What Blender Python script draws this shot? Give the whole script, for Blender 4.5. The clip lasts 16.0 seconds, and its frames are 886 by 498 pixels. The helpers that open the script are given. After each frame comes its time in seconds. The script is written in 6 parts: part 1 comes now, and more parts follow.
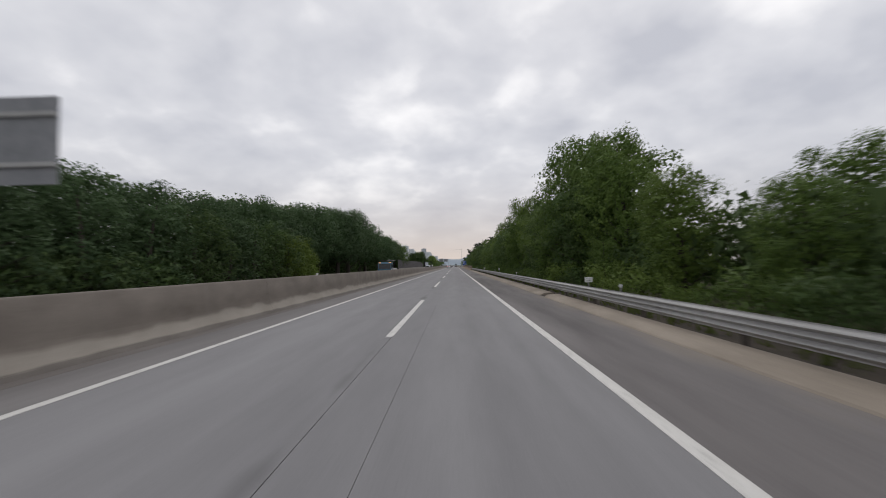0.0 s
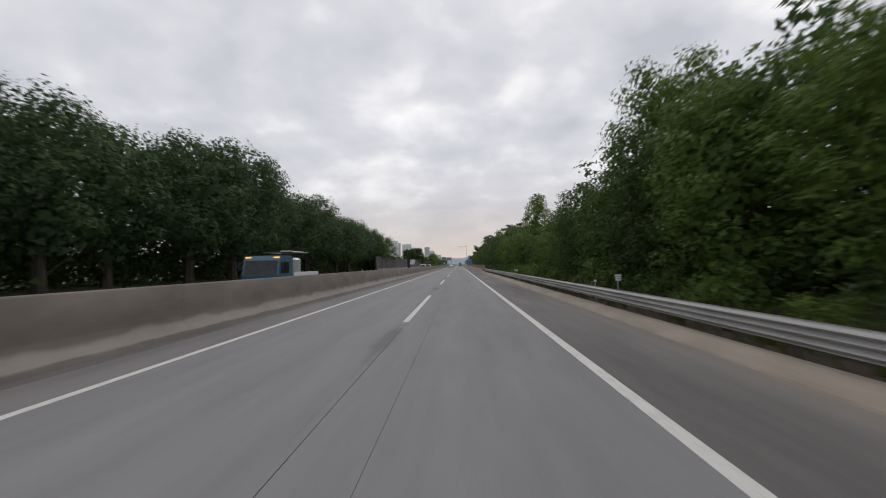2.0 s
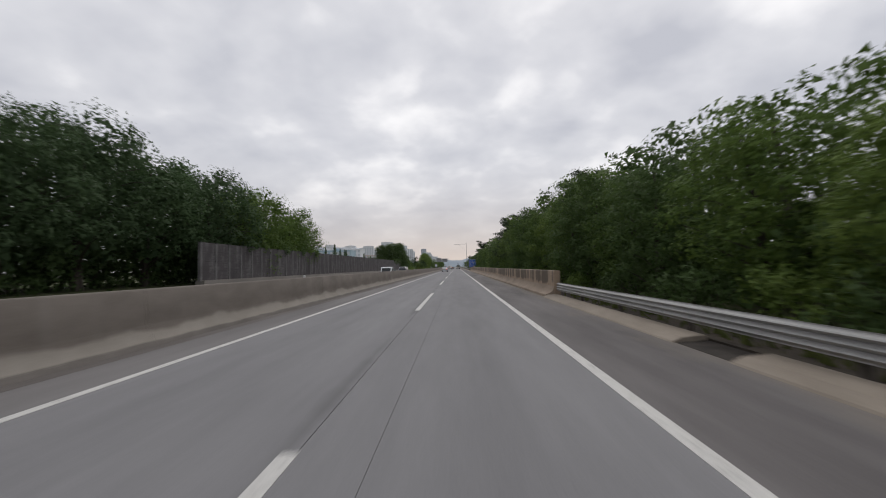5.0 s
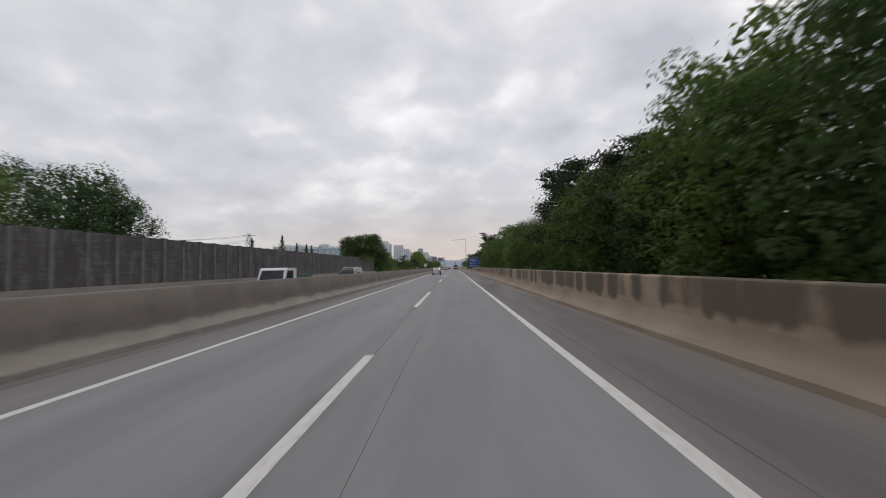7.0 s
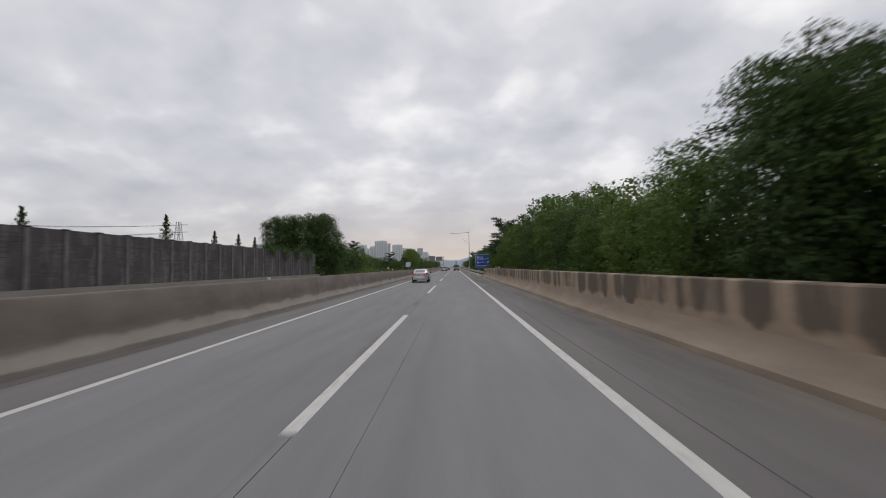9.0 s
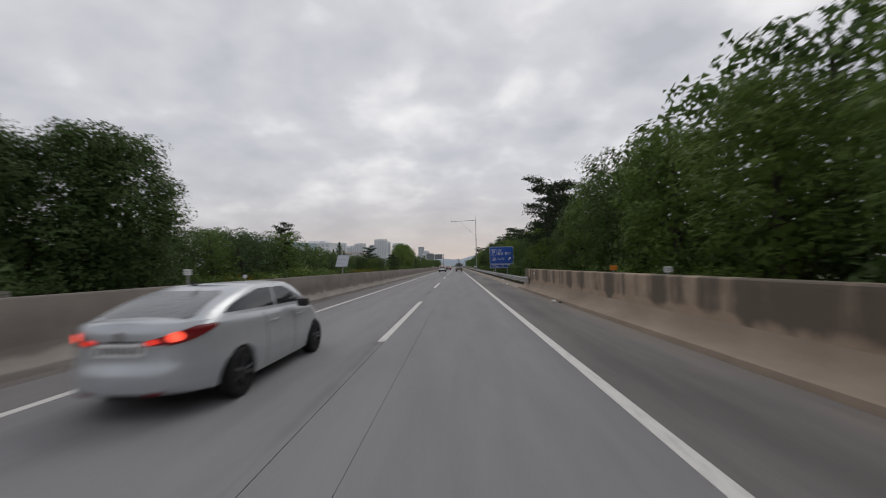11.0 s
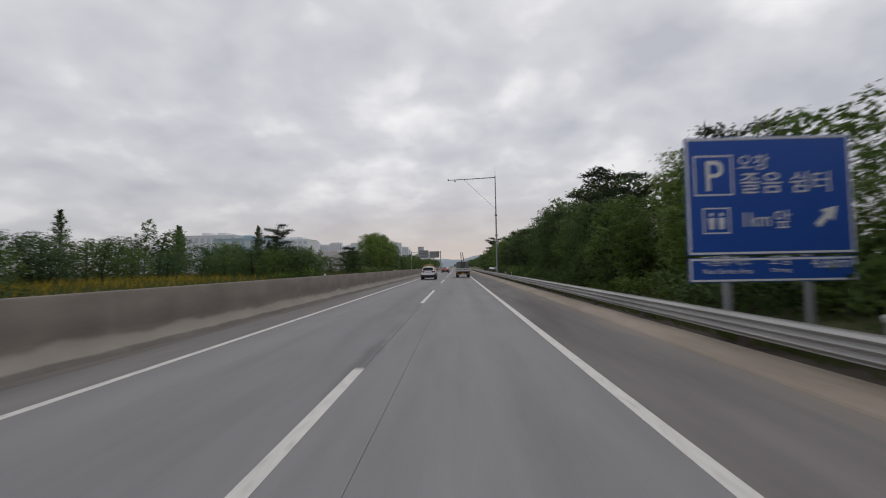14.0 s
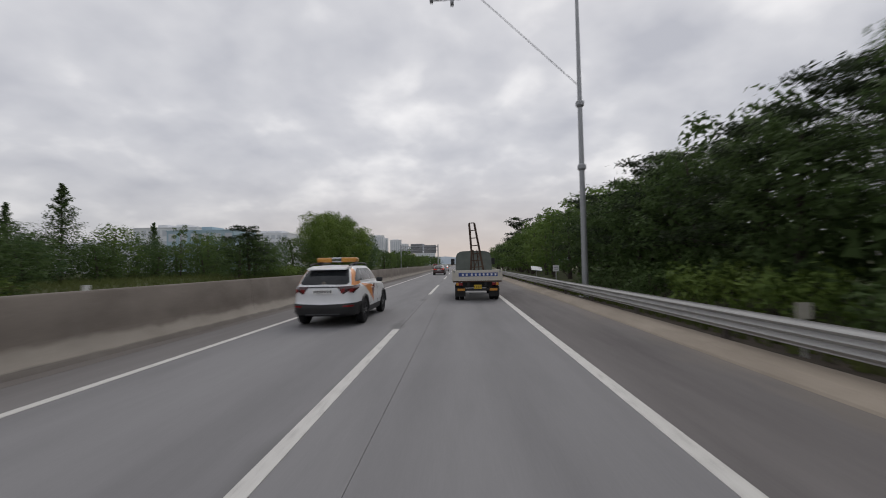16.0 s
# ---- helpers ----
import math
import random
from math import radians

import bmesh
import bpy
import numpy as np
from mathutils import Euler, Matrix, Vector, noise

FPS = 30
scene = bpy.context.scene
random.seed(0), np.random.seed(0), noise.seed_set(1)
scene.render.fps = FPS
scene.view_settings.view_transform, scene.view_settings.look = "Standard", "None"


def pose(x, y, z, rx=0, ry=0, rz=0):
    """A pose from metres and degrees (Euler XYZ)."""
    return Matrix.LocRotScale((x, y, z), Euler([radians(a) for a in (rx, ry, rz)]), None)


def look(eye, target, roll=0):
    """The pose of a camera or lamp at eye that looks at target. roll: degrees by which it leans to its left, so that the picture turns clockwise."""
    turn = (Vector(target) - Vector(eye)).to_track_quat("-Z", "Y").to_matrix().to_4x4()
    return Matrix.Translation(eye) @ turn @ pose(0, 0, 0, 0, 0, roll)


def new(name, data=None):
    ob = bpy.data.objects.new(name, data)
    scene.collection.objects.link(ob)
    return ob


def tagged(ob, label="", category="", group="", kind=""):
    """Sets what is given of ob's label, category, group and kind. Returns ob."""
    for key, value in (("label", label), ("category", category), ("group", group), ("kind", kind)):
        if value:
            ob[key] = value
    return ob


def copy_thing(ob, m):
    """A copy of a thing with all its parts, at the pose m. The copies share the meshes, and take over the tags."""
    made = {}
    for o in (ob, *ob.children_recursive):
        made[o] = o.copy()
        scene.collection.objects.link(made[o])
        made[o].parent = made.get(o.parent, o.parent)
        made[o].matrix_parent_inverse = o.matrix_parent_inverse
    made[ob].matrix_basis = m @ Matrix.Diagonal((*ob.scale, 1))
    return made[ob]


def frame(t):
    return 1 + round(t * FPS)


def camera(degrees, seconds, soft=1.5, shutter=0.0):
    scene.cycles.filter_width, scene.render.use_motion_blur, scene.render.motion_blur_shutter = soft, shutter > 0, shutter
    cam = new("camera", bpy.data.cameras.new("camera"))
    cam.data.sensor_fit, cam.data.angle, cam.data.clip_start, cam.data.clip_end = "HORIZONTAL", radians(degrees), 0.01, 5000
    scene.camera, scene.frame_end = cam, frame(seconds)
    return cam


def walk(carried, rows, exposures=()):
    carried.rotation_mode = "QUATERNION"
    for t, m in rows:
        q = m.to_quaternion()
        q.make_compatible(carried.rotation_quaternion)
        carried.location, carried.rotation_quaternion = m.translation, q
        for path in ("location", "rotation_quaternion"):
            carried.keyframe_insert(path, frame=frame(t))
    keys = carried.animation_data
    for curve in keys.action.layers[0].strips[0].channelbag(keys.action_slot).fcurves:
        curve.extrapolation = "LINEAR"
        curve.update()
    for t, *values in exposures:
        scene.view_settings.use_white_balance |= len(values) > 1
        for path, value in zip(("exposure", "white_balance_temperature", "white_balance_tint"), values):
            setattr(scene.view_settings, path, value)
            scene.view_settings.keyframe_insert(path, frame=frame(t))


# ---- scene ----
# Fitted path: seconds, x, y, yaw, pitch. x = 0 on the lane line, y along the road.
EYE_Z, LEAN = 1.63, 1.046
cam = camera(94.93, 16.0, soft=1.0, shutter=0.28)
ROWS = [
(0, 1.551, 8.94, 1.638, 2.301),
    (0.5, 1.643, 19.54, 1.843, 2.426),
    (1, 1.582, 29.92, 1.938, 2.321),
    (1.5, 1.582, 40.09, 2.093, 2.435),
    (2, 1.553, 49.90, 2.191, 2.175),
    (2.5, 1.510, 59.90, 1.653, 2.369),
    (3, 1.496, 70.05, 2.110, 2.323),
    (3.5, 1.529, 80.32, 2.235, 2.357),
    (4, 1.489, 90.79, 2.137, 2.382),
    (4.5, 1.486, 101.19, 2.101, 2.460),
    (5, 1.513, 111.05, 1.866, 2.482),
    (7.5, 1.655, 160.04, 1.516, 2.483),
    (8, 1.700, 169.78, 1.556, 2.405),
    (8.5, 1.689, 179.45, 1.537, 2.511),
    (11, 1.674, 227.43, 1.841, 2.387),
    (11.5, 1.686, 236.93, 1.807, 2.582),
    (12, 1.641, 246.28, 1.622, 2.692),
    (12.5, 1.688, 254.95, 1.876, 2.583),
    (13, 1.688, 263.54, 2.119, 2.468),
    (13.5, 1.685, 272.74, 2.474, 2.527),
    (14, 1.614, 282.87, 1.952, 2.450),
    (14.5, 1.630, 293.56, 2.015, 2.334),
    (15, 1.587, 303.49, 1.873, 2.341),
    (15.5, 1.599, 313.05, 1.802, 2.379),
    (16, 1.616, 322.33, 2.189, 2.125),
]
walk(cam, [(t, pose(x, y, EYE_Z, 90 + p, 0, w) @ pose(0, 0, 0, 0, 0, -LEAN)) for t, x, y, w, p in ROWS], exposures=[(0.0, 0.18, 6550, 11.0), (4.0, 0.17, 6550, 11.0), (8.5, 0.11, 6550, 11.0), (11.0, 0.02, 6550, 11.0), (16.0, 0.03, 6550, 11.0)])

# ---------------------------------------------------------------- sky and sun
world = bpy.data.worlds.new("overcast_sky")
scene.world = world
world.use_nodes = True
WN, WL = world.node_tree.nodes, world.node_tree.links
WN.clear()


def wnode(kind, **values):
    n = WN.new(kind)
    for k, v in values.items():
        n.inputs[k].default_value = v
    return n


def wmath(op, a, b=None, clamp=False):
    n = WN.new("ShaderNodeMath")
    n.operation, n.use_clamp = op, clamp
    for i, s in enumerate((a, b)):
        if s is None:
            continue
        if isinstance(s, (int, float)):
            n.inputs[i].default_value = s
        else:
            WL.new(s, n.inputs[i])
    return n.outputs[0]


def wmix(f, a, b):
    n = WN.new("ShaderNodeMix")
    n.data_type = "RGBA"
    for k, s in ((0, f), (6, a), (7, b)):
        if isinstance(s, (int, float, tuple)):
            n.inputs[k].default_value = s
        else:
            WL.new(s, n.inputs[k])
    return n.outputs[2]


SUN_UP, SUN_TURN = 48.0, 20.0
out = WN.new("ShaderNodeOutputWorld")
bg = WN.new("ShaderNodeBackground")
sky = WN.new("ShaderNodeTexSky")
sky.sky_type, sky.sun_disc = "NISHITA", False
sky.sun_elevation, sky.sun_rotation = radians(SUN_UP), radians(SUN_TURN)
tc = WN.new("ShaderNodeTexCoord")
sep = WN.new("ShaderNodeSeparateXYZ")
WL.new(tc.outputs["Generated"], sep.inputs[0])
up = wmath("MAXIMUM", sep.outputs[2], 0.0)
den = wmath("ADD", up, 0.34)
comb = WN.new("ShaderNodeCombineXYZ")
WL.new(wmath("DIVIDE", sep.outputs[0], den), comb.inputs[0])
WL.new(wmath("DIVIDE", sep.outputs[1], den), comb.inputs[1])


def wnoise(scale, detail, rough, seed, dist=0.0):
    n = wnode("ShaderNodeTexNoise", Scale=scale, Detail=detail, Roughness=rough, Distortion=dist)
    off = WN.new("ShaderNodeVectorMath")
    off.operation = "ADD"
    off.inputs[1].default_value = (seed * 3.7, seed * 1.3, seed)
    WL.new(comb.outputs[0], off.inputs[0])
    WL.new(off.outputs[0], n.inputs["Vector"])
    return n.outputs[0]


big = wnoise(1.1, 2.0, 0.5, 2.0, 0.3)
mid = wnoise(3.3, 3.5, 0.46, 5.0, 0.25)
fine = wnoise(8.0, 4.0, 0.5, 9.0, 0.15)
cloud = wmath("ADD", wmath("ADD", wmath("MULTIPLY", big, 0.44), wmath("MULTIPLY", mid, 0.46)), wmath("MULTIPLY", fine, 0.12))
# the cloud is thinner, and brighter, in a wide region over the road ahead
glow = WN.new("ShaderNodeVectorMath")
glow.operation = "DOT_PRODUCT"
glow.inputs[1].default_value = (0.02, 0.95, 0.30)
WL.new(tc.outputs["Generated"], glow.inputs[0])
cloud = wmath("ADD", cloud, wmath("MULTIPLY", wmath("POWER", wmath("MAXIMUM", glow.outputs["Value"], 0.0), 7.0), 0.055))
ramp = WN.new("ShaderNodeValToRGB")
WL.new(cloud, ramp.inputs[0])
el = ramp.color_ramp.elements
el[0].position, el[0].color = 0.42, (0.485, 0.50, 0.55, 1)
el[1].position, el[1].color = 0.64, (0.88, 0.88, 0.89, 1)
e = el.new(0.55)
e.color = (0.64, 0.65, 0.685, 1)
# a pale warm strip low over the road ahead, a flat grey veil elsewhere near the horizon
low = wmath("POWER", wmath("SUBTRACT", 1.0, wmath("MULTIPLY", up, 3.6, True), True), 2.0)
ahead = wmath("POWER", wmath("MAXIMUM", sep.outputs[1], 0.0), 6.0)
wide = wmath("POWER", wmath("SUBTRACT", 1.0, wmath("MULTIPLY", up, 2.7, True), True), 2.0)
aside = wmath("SUBTRACT", 0.82, wmath("MULTIPLY", ahead, 0.3))
veil = wmix(wmath("MULTIPLY", wide, aside), ramp.outputs[0], (0.38, 0.386, 0.412, 1))
band = wmath("MULTIPLY", wmath("MULTIPLY", low, ahead), 0.8)
warm = wmix(band, veil, (0.66, 0.555, 0.485, 1))
mul = WN.new("ShaderNodeMix")
mul.data_type = "RGBA"
mul.inputs[0].default_value = 0.05
dim = WN.new("ShaderNodeVectorMath")
dim.operation = "SCALE"
dim.inputs["Scale"].default_value = 0.08
WL.new(sky.outputs[0], dim.inputs[0])
WL.new(warm, mul.inputs[6])
WL.new(dim.outputs[0], mul.inputs[7])
WL.new(mul.outputs[2], bg.inputs[0])
bg.inputs[1].default_value = 1.0
WL.new(bg.outputs[0], out.inputs[0])

sun = new("sun", bpy.data.lights.new("sun", "SUN"))
sun.data.energy, sun.data.angle, sun.data.color = 0.6, radians(30), (1.0, 0.96, 0.91)
sun.matrix_basis = look((math.sin(radians(SUN_TURN)) * 50, math.cos(radians(SUN_TURN)) * 50, math.tan(radians(SUN_UP)) * 50), (0, 0, 0))


# ---------------------------------------------------------------- materials
class Mat:
    """A principled material with noise-driven colour and bump."""

    def __init__(self, name, rough=0.8, metal=0.0, spec=0.4):
        self.m = bpy.data.materials.new(name)
        self.m.use_nodes = True
        self.n, self.l = self.m.node_tree.nodes, self.m.node_tree.links
        self.b = self.n["Principled BSDF"]
        self.b.inputs["Roughness"].default_value = rough
        self.b.inputs["Metallic"].default_value = metal
        self.b.inputs["Specular IOR Level"].default_value = spec
        self.tc = self.n.new("ShaderNodeTexCoord")

    def vec(self, scale=(1, 1, 1), kind="Object", spin=(0, 0, 0)):
        m = self.n.new("ShaderNodeMapping")
        m.inputs["Scale"].default_value = scale
        m.inputs["Rotation"].default_value = spin
        self.l.new(self.tc.outputs[kind], m.inputs[0])
        return m.outputs[0]

    def noise(self, scale, detail=4, rough=0.55, stretch=(1, 1, 1), world=False, dist=0.0):
        n = self.n.new("ShaderNodeTexNoise")
        n.inputs["Scale"].default_value, n.inputs["Detail"].default_value = scale, detail
        n.inputs["Roughness"].default_value, n.inputs["Distortion"].default_value = rough, dist
        if world:
            g = self.n.new("ShaderNodeNewGeometry")
            m = self.n.new("ShaderNodeMapping")
            m.inputs["Scale"].default_value = stretch
            self.l.new(g.outputs["Position"], m.inputs[0])
            self.l.new(m.outputs[0], n.inputs["Vector"])
        else:
            self.l.new(self.vec(stretch), n.inputs["Vector"])
        return n.outputs[0]

    def ramp(self, fac, *stops):
        r = self.n.new("ShaderNodeValToRGB")
        self.l.new(fac, r.inputs[0])
        e = r.color_ramp.elements
        while len(e) < len(stops):
            e.new(0.5)
        for i, (p, c) in enumerate(stops):
            e[i].position = p
            e[i].color = (*c, 1) if not isinstance(c, (int, float)) else (c, c, c, 1)
        return r.outputs[0]

    def mix(self, fac, a, b, blend="MIX"):
        n = self.n.new("ShaderNodeMix")
        n.data_type, n.blend_type = "RGBA", blend
        for k, s in ((0, fac), (6, a), (7, b)):
            if isinstance(s, (int, float)):
                n.inputs[k].default_value = s if k == 0 else (s, s, s, 1)
            elif isinstance(s, tuple):
                n.inputs[k].default_value = (*s, 1)
            else:
                self.l.new(s, n.inputs[k])
        return n.outputs[2]

    def math(self, op, a, b=0.0, clamp=True):
        n = self.n.new("ShaderNodeMath")
        n.operation, n.use_clamp = op, clamp
        for i, s in enumerate((a, b)):
            if isinstance(s, (int, float)):
                n.inputs[i].default_value = s
            else:
                self.l.new(s, n.inputs[i])
        return n.outputs[0]

    def color(self, s):
        if isinstance(s, tuple):
            self.b.inputs["Base Color"].default_value = (*s, 1)
        else:
            self.l.new(s, self.b.inputs["Base Color"])
        return self

    def rough(self, s):
        self.l.new(s, self.b.inputs["Roughness"])
        return self

    def bump(self, s, strength=0.3, dist=0.01):
        n = self.n.new("ShaderNodeBump")
        n.inputs["Strength"].default_value, n.inputs["Distance"].default_value = strength, dist
        self.l.new(s, n.inputs["Height"])
        self.l.new(n.outputs[0], self.b.inputs["Normal"])
        return self


def mottled(name, dark, light, scale=2.0, grain=60.0, rough=0.85, metal=0.0, bump=0.25, stretch=(1, 1, 1), spec=0.3):
    """Two-scale blotches and grain between two colours."""
    m = Mat(name, rough, metal, spec)
    a = m.noise(scale, 5, 0.6, stretch, True)
    g = m.noise(grain, 3, 0.6, (1, 1, 1), True)
    f = m.math("ADD", m.math("MULTIPLY", a, 0.75), m.math("MULTIPLY", g, 0.25))
    m.color(m.ramp(f, (0.32, dark), (0.68, light)))
    if bump:
        m.bump(g, bump, 0.006)
    return m


def plain(name, col, rough=0.5, metal=0.0, spec=0.5, vary=0.12, scale=8.0):
    lo, hi = tuple(c * (1 - vary) for c in col), tuple(min(1.0, c * (1 + vary)) for c in col)
    m = Mat(name, rough, metal, spec)
    m.color(m.ramp(m.noise(scale, 4, 0.6), (0.3, lo), (0.7, hi)))
    return m


# pavement: grey concrete, worn wheel tracks along the lanes, fine grain
road_m = Mat("concrete_pavement", 0.82, 0, 0.25)
pa = road_m.noise(0.35, 4, 0.55, (1.0, 0.08, 1), True)
pb = road_m.noise(2.2, 5, 0.6, (1.0, 0.15, 1), True)
pg = road_m.noise(45.0, 3, 0.7, (1, 0.35, 1), True)
pf = road_m.math("ADD", road_m.math("ADD", road_m.math("MULTIPLY", pa, 0.45), road_m.math("MULTIPLY", pb, 0.3)), road_m.math("MULTIPLY", pg, 0.25))
px_ = road_m.n.new("ShaderNodeSeparateXYZ")
road_m.l.new(road_m.n.new("ShaderNodeNewGeometry").outputs["Position"], px_.inputs[0])
# oil and tar drawn out beside the long joint, in lengths
side = road_m.math("MULTIPLY", road_m.math("ABSOLUTE", road_m.math("ADD", px_.outputs[0], 0.06, False), 0.0, False), 5.0, False)
tar = road_m.math("SUBTRACT", road_m.math("MULTIPLY", road_m.math("SUBTRACT", road_m.noise(0.16, 4, 0.6, (0.6, 1, 1), True), 0.44, False), 7.0, False), side, False)
track = road_m.math("MULTIPLY", road_m.math("SUBTRACT", road_m.noise(1.15, 2, 0.4, (1, 0.004, 1), True), 0.5, False), 0.30, False)
pf = road_m.math("ADD", pf, track)
road_m.color(road_m.mix(road_m.ramp(tar, (0.0, 0.0), (0.9, 0.42)), road_m.ramp(pf, (0.3, (0.178, 0.174, 0.177)), (0.7, (0.278, 0.273, 0.275))), (0.085, 0.082, 0.082)))
road_m.bump(pg, 0.35, 0.004)
should_m = Mat("shoulder_concrete", 0.88, 0, 0.25)
sa = should_m.noise(0.6, 5, 0.6, (1, 0.12, 1), True)
sg = should_m.noise(40.0, 3, 0.6, (1, 1, 1), True)
sc = should_m.ramp(should_m.math("ADD", should_m.math("MULTIPLY", sa, 0.75), should_m.math("MULTIPLY", sg, 0.25)), (0.38, (0.112, 0.103, 0.101)), (0.62, (0.200, 0.186, 0.180)))
# sand blown against the kerb, in patches
sx_ = should_m.n.new("ShaderNodeSeparateXYZ")
should_m.l.new(should_m.n.new("ShaderNodeNewGeometry").outputs["Position"], sx_.inputs[0])
sand = should_m.math("ADD", should_m.math("MULTIPLY", should_m.math("SUBTRACT", sx_.outputs[0], 5.25, False), 0.75, False), should_m.math("MULTIPLY", should_m.math("SUBTRACT", should_m.noise(1.3, 5, 0.6, (1, 0.3, 1), True), 0.5, False), 1.4, False), False)
should_m.color(should_m.mix(should_m.ramp(sand, (0.05, 0.0), (0.6, 0.66)), sc, (0.232, 0.202, 0.162)))
should_m.bump(sg, 0.3, 0.006)
# dirt washed along the foot of the barrier, and the strip between it and the edge line
gutter_m = mottled("gutter_grime", (0.112, 0.100, 0.092), (0.20, 0.182, 0.168), 0.9, 30, 0.92, 0, 0.35, (1, 0.2, 1))
margin_m = mottled("road_margin", (0.152, 0.143, 0.139), (0.232, 0.221, 0.215), 0.8, 35, 0.9, 0, 0.3, (1, 0.12, 1))
roadbed_m = plain("joint_filler", (0.065, 0.061, 0.059), 0.85)
faded_joint_m = mottled("faded_joint_seal", (0.06, 0.057, 0.056), (0.14, 0.132, 0.128), 0.8, 12, 0.85)
joint_m = plain("joint_seal", (0.035, 0.033, 0.032), 0.8)
paint_m = Mat("road_paint", 0.6, 0, 0.4)
wn = paint_m.noise(9.0, 6, 0.7, (1, 0.4, 1), True)
wg = paint_m.noise(60.0, 3, 0.7, (1, 1, 1), True)
paint_m.color(paint_m.ramp(paint_m.math("ADD", paint_m.math("MULTIPLY", wn, 0.7), paint_m.math("MULTIPLY", wg, 0.3)), (0.30, (0.33, 0.32, 0.30)), (0.48, (0.60, 0.585, 0.55)), (0.75, (0.71, 0.695, 0.655))))
paint_m.bump(wg, 0.3, 0.003)


def stained_concrete(name, base_lo, base_hi, stain, run, cover, fall=0.0, level=0.0, edge=0.10):
    """Weathered concrete with dark runs down from the top edge."""
    m = Mat(name, 0.9, 0, 0.25)
    a = m.noise(1.4, 5, 0.6, (1, 1, 1), True)
    g = m.noise(38.0, 4, 0.65, (1, 1, 1), True)
    f = m.math("ADD", m.math("MULTIPLY", a, 0.7), m.math("MULTIPLY", g, 0.3))
    base = m.ramp(f, (0.33, base_lo), (0.68, base_hi))
    s1 = m.noise(run, 1.6, 0.45, (0.2, 1.0, 0.05), True, 0.1)
    s2 = m.noise(run * 6, 5, 0.66, (1, 1.0, 0.20), True)
    sf = m.math("ADD", m.math("MULTIPLY", s1, 0.72), m.math("MULTIPLY", s2, 0.28))
    if fall:
        # runs reach down from the coping to an uneven height
        sx = m.n.new("ShaderNodeSeparateXYZ")
        m.l.new(m.n.new("ShaderNodeNewGeometry").outputs["Position"], sx.inputs[0])
        drop = m.math("MINIMUM", m.math("MULTIPLY", m.math("SUBTRACT", sx.outputs[2], level, False), fall, False), 0.05, False)
        sf = m.math("ADD", sf, drop, False)
    mask = m.ramp(sf, (cover, 0.0), (cover + edge, 1.0))
    m.color(m.mix(m.math("MULTIPLY", mask, 0.86), base, stain))
    m.bump(g, 0.4, 0.006)
    return m


def splashed_concrete(name):
    """Barrier concrete: dark weathered face, a paler scoured toe with a ragged upper edge, road dirt caked on the foot."""
    m = Mat(name, 0.92, 0, 0.25)
    a = m.noise(1.3, 5, 0.6, (1, 0.5, 1), True)
    g = m.noise(34.0, 4, 0.65, (1, 1, 1), True)
    f = m.math("ADD", m.math("MULTIPLY", a, 0.65), m.math("MULTIPLY", g, 0.35))
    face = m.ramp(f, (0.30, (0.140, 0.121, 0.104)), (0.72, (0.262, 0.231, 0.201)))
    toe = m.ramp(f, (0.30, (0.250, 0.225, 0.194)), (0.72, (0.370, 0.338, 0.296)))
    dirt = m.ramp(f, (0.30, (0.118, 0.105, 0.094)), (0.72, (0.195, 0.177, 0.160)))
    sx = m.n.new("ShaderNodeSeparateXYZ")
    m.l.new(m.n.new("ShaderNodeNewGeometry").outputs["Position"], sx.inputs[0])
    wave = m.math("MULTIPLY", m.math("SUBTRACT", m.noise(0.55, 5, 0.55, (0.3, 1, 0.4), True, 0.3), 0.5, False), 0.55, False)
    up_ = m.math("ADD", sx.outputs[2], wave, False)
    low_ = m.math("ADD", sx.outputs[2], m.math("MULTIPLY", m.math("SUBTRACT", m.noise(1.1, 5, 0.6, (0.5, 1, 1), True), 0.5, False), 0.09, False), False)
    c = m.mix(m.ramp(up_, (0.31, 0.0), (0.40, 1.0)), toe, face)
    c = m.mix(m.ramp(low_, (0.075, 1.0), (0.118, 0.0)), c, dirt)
    # pale chalky runs here and there on the face
    run = m.noise(1.6, 3, 0.5, (0.2, 1, 0.12), True)
    c = m.mix(m.math("MULTIPLY", m.ramp(run, (0.60, 0.0), (0.74, 1.0)), 0.35), c, (0.27, 0.25, 0.225))
    m.color(c)
    m.bump(g, 0.45, 0.006)
    return m


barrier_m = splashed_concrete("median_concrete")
toe_m = mottled("wall_base_concrete", (0.20, 0.185, 0.165), (0.30, 0.275, 0.245), 1.0, 40, 0.9, 0, 0.35, (1, 0.25, 1))
apron_m = mottled("sandy_concrete", (0.232, 0.184, 0.142), (0.385, 0.307, 0.235), 1.1, 26, 0.92, 0, 0.5, (1, 0.35, 1))
rwall_m = stained_concrete("retaining_concrete", (0.315, 0.238, 0.172), (0.455, 0.352, 0.26), (0.110, 0.092, 0.074), 1.35, 0.460, 0.70, 0.68, 0.10)
kerb_m = mottled("kerb_concrete", (0.222, 0.188, 0.150), (0.360, 0.310, 0.252), 1.2, 40, 0.92, 0, 0.4, (1, 0.3, 1))
sound_m = Mat("sound_panel_concrete", 0.92, 0, 0.25)
na = sound_m.noise(0.8, 5, 0.6, (1, 1, 0.7), True)
nb_ = sound_m.noise(1.5, 6, 0.66, (1, 1.0, 0.22), True)
nh_ = sound_m.noise(2.6, 5, 0.6, (1, 0.5, 3.0), True)
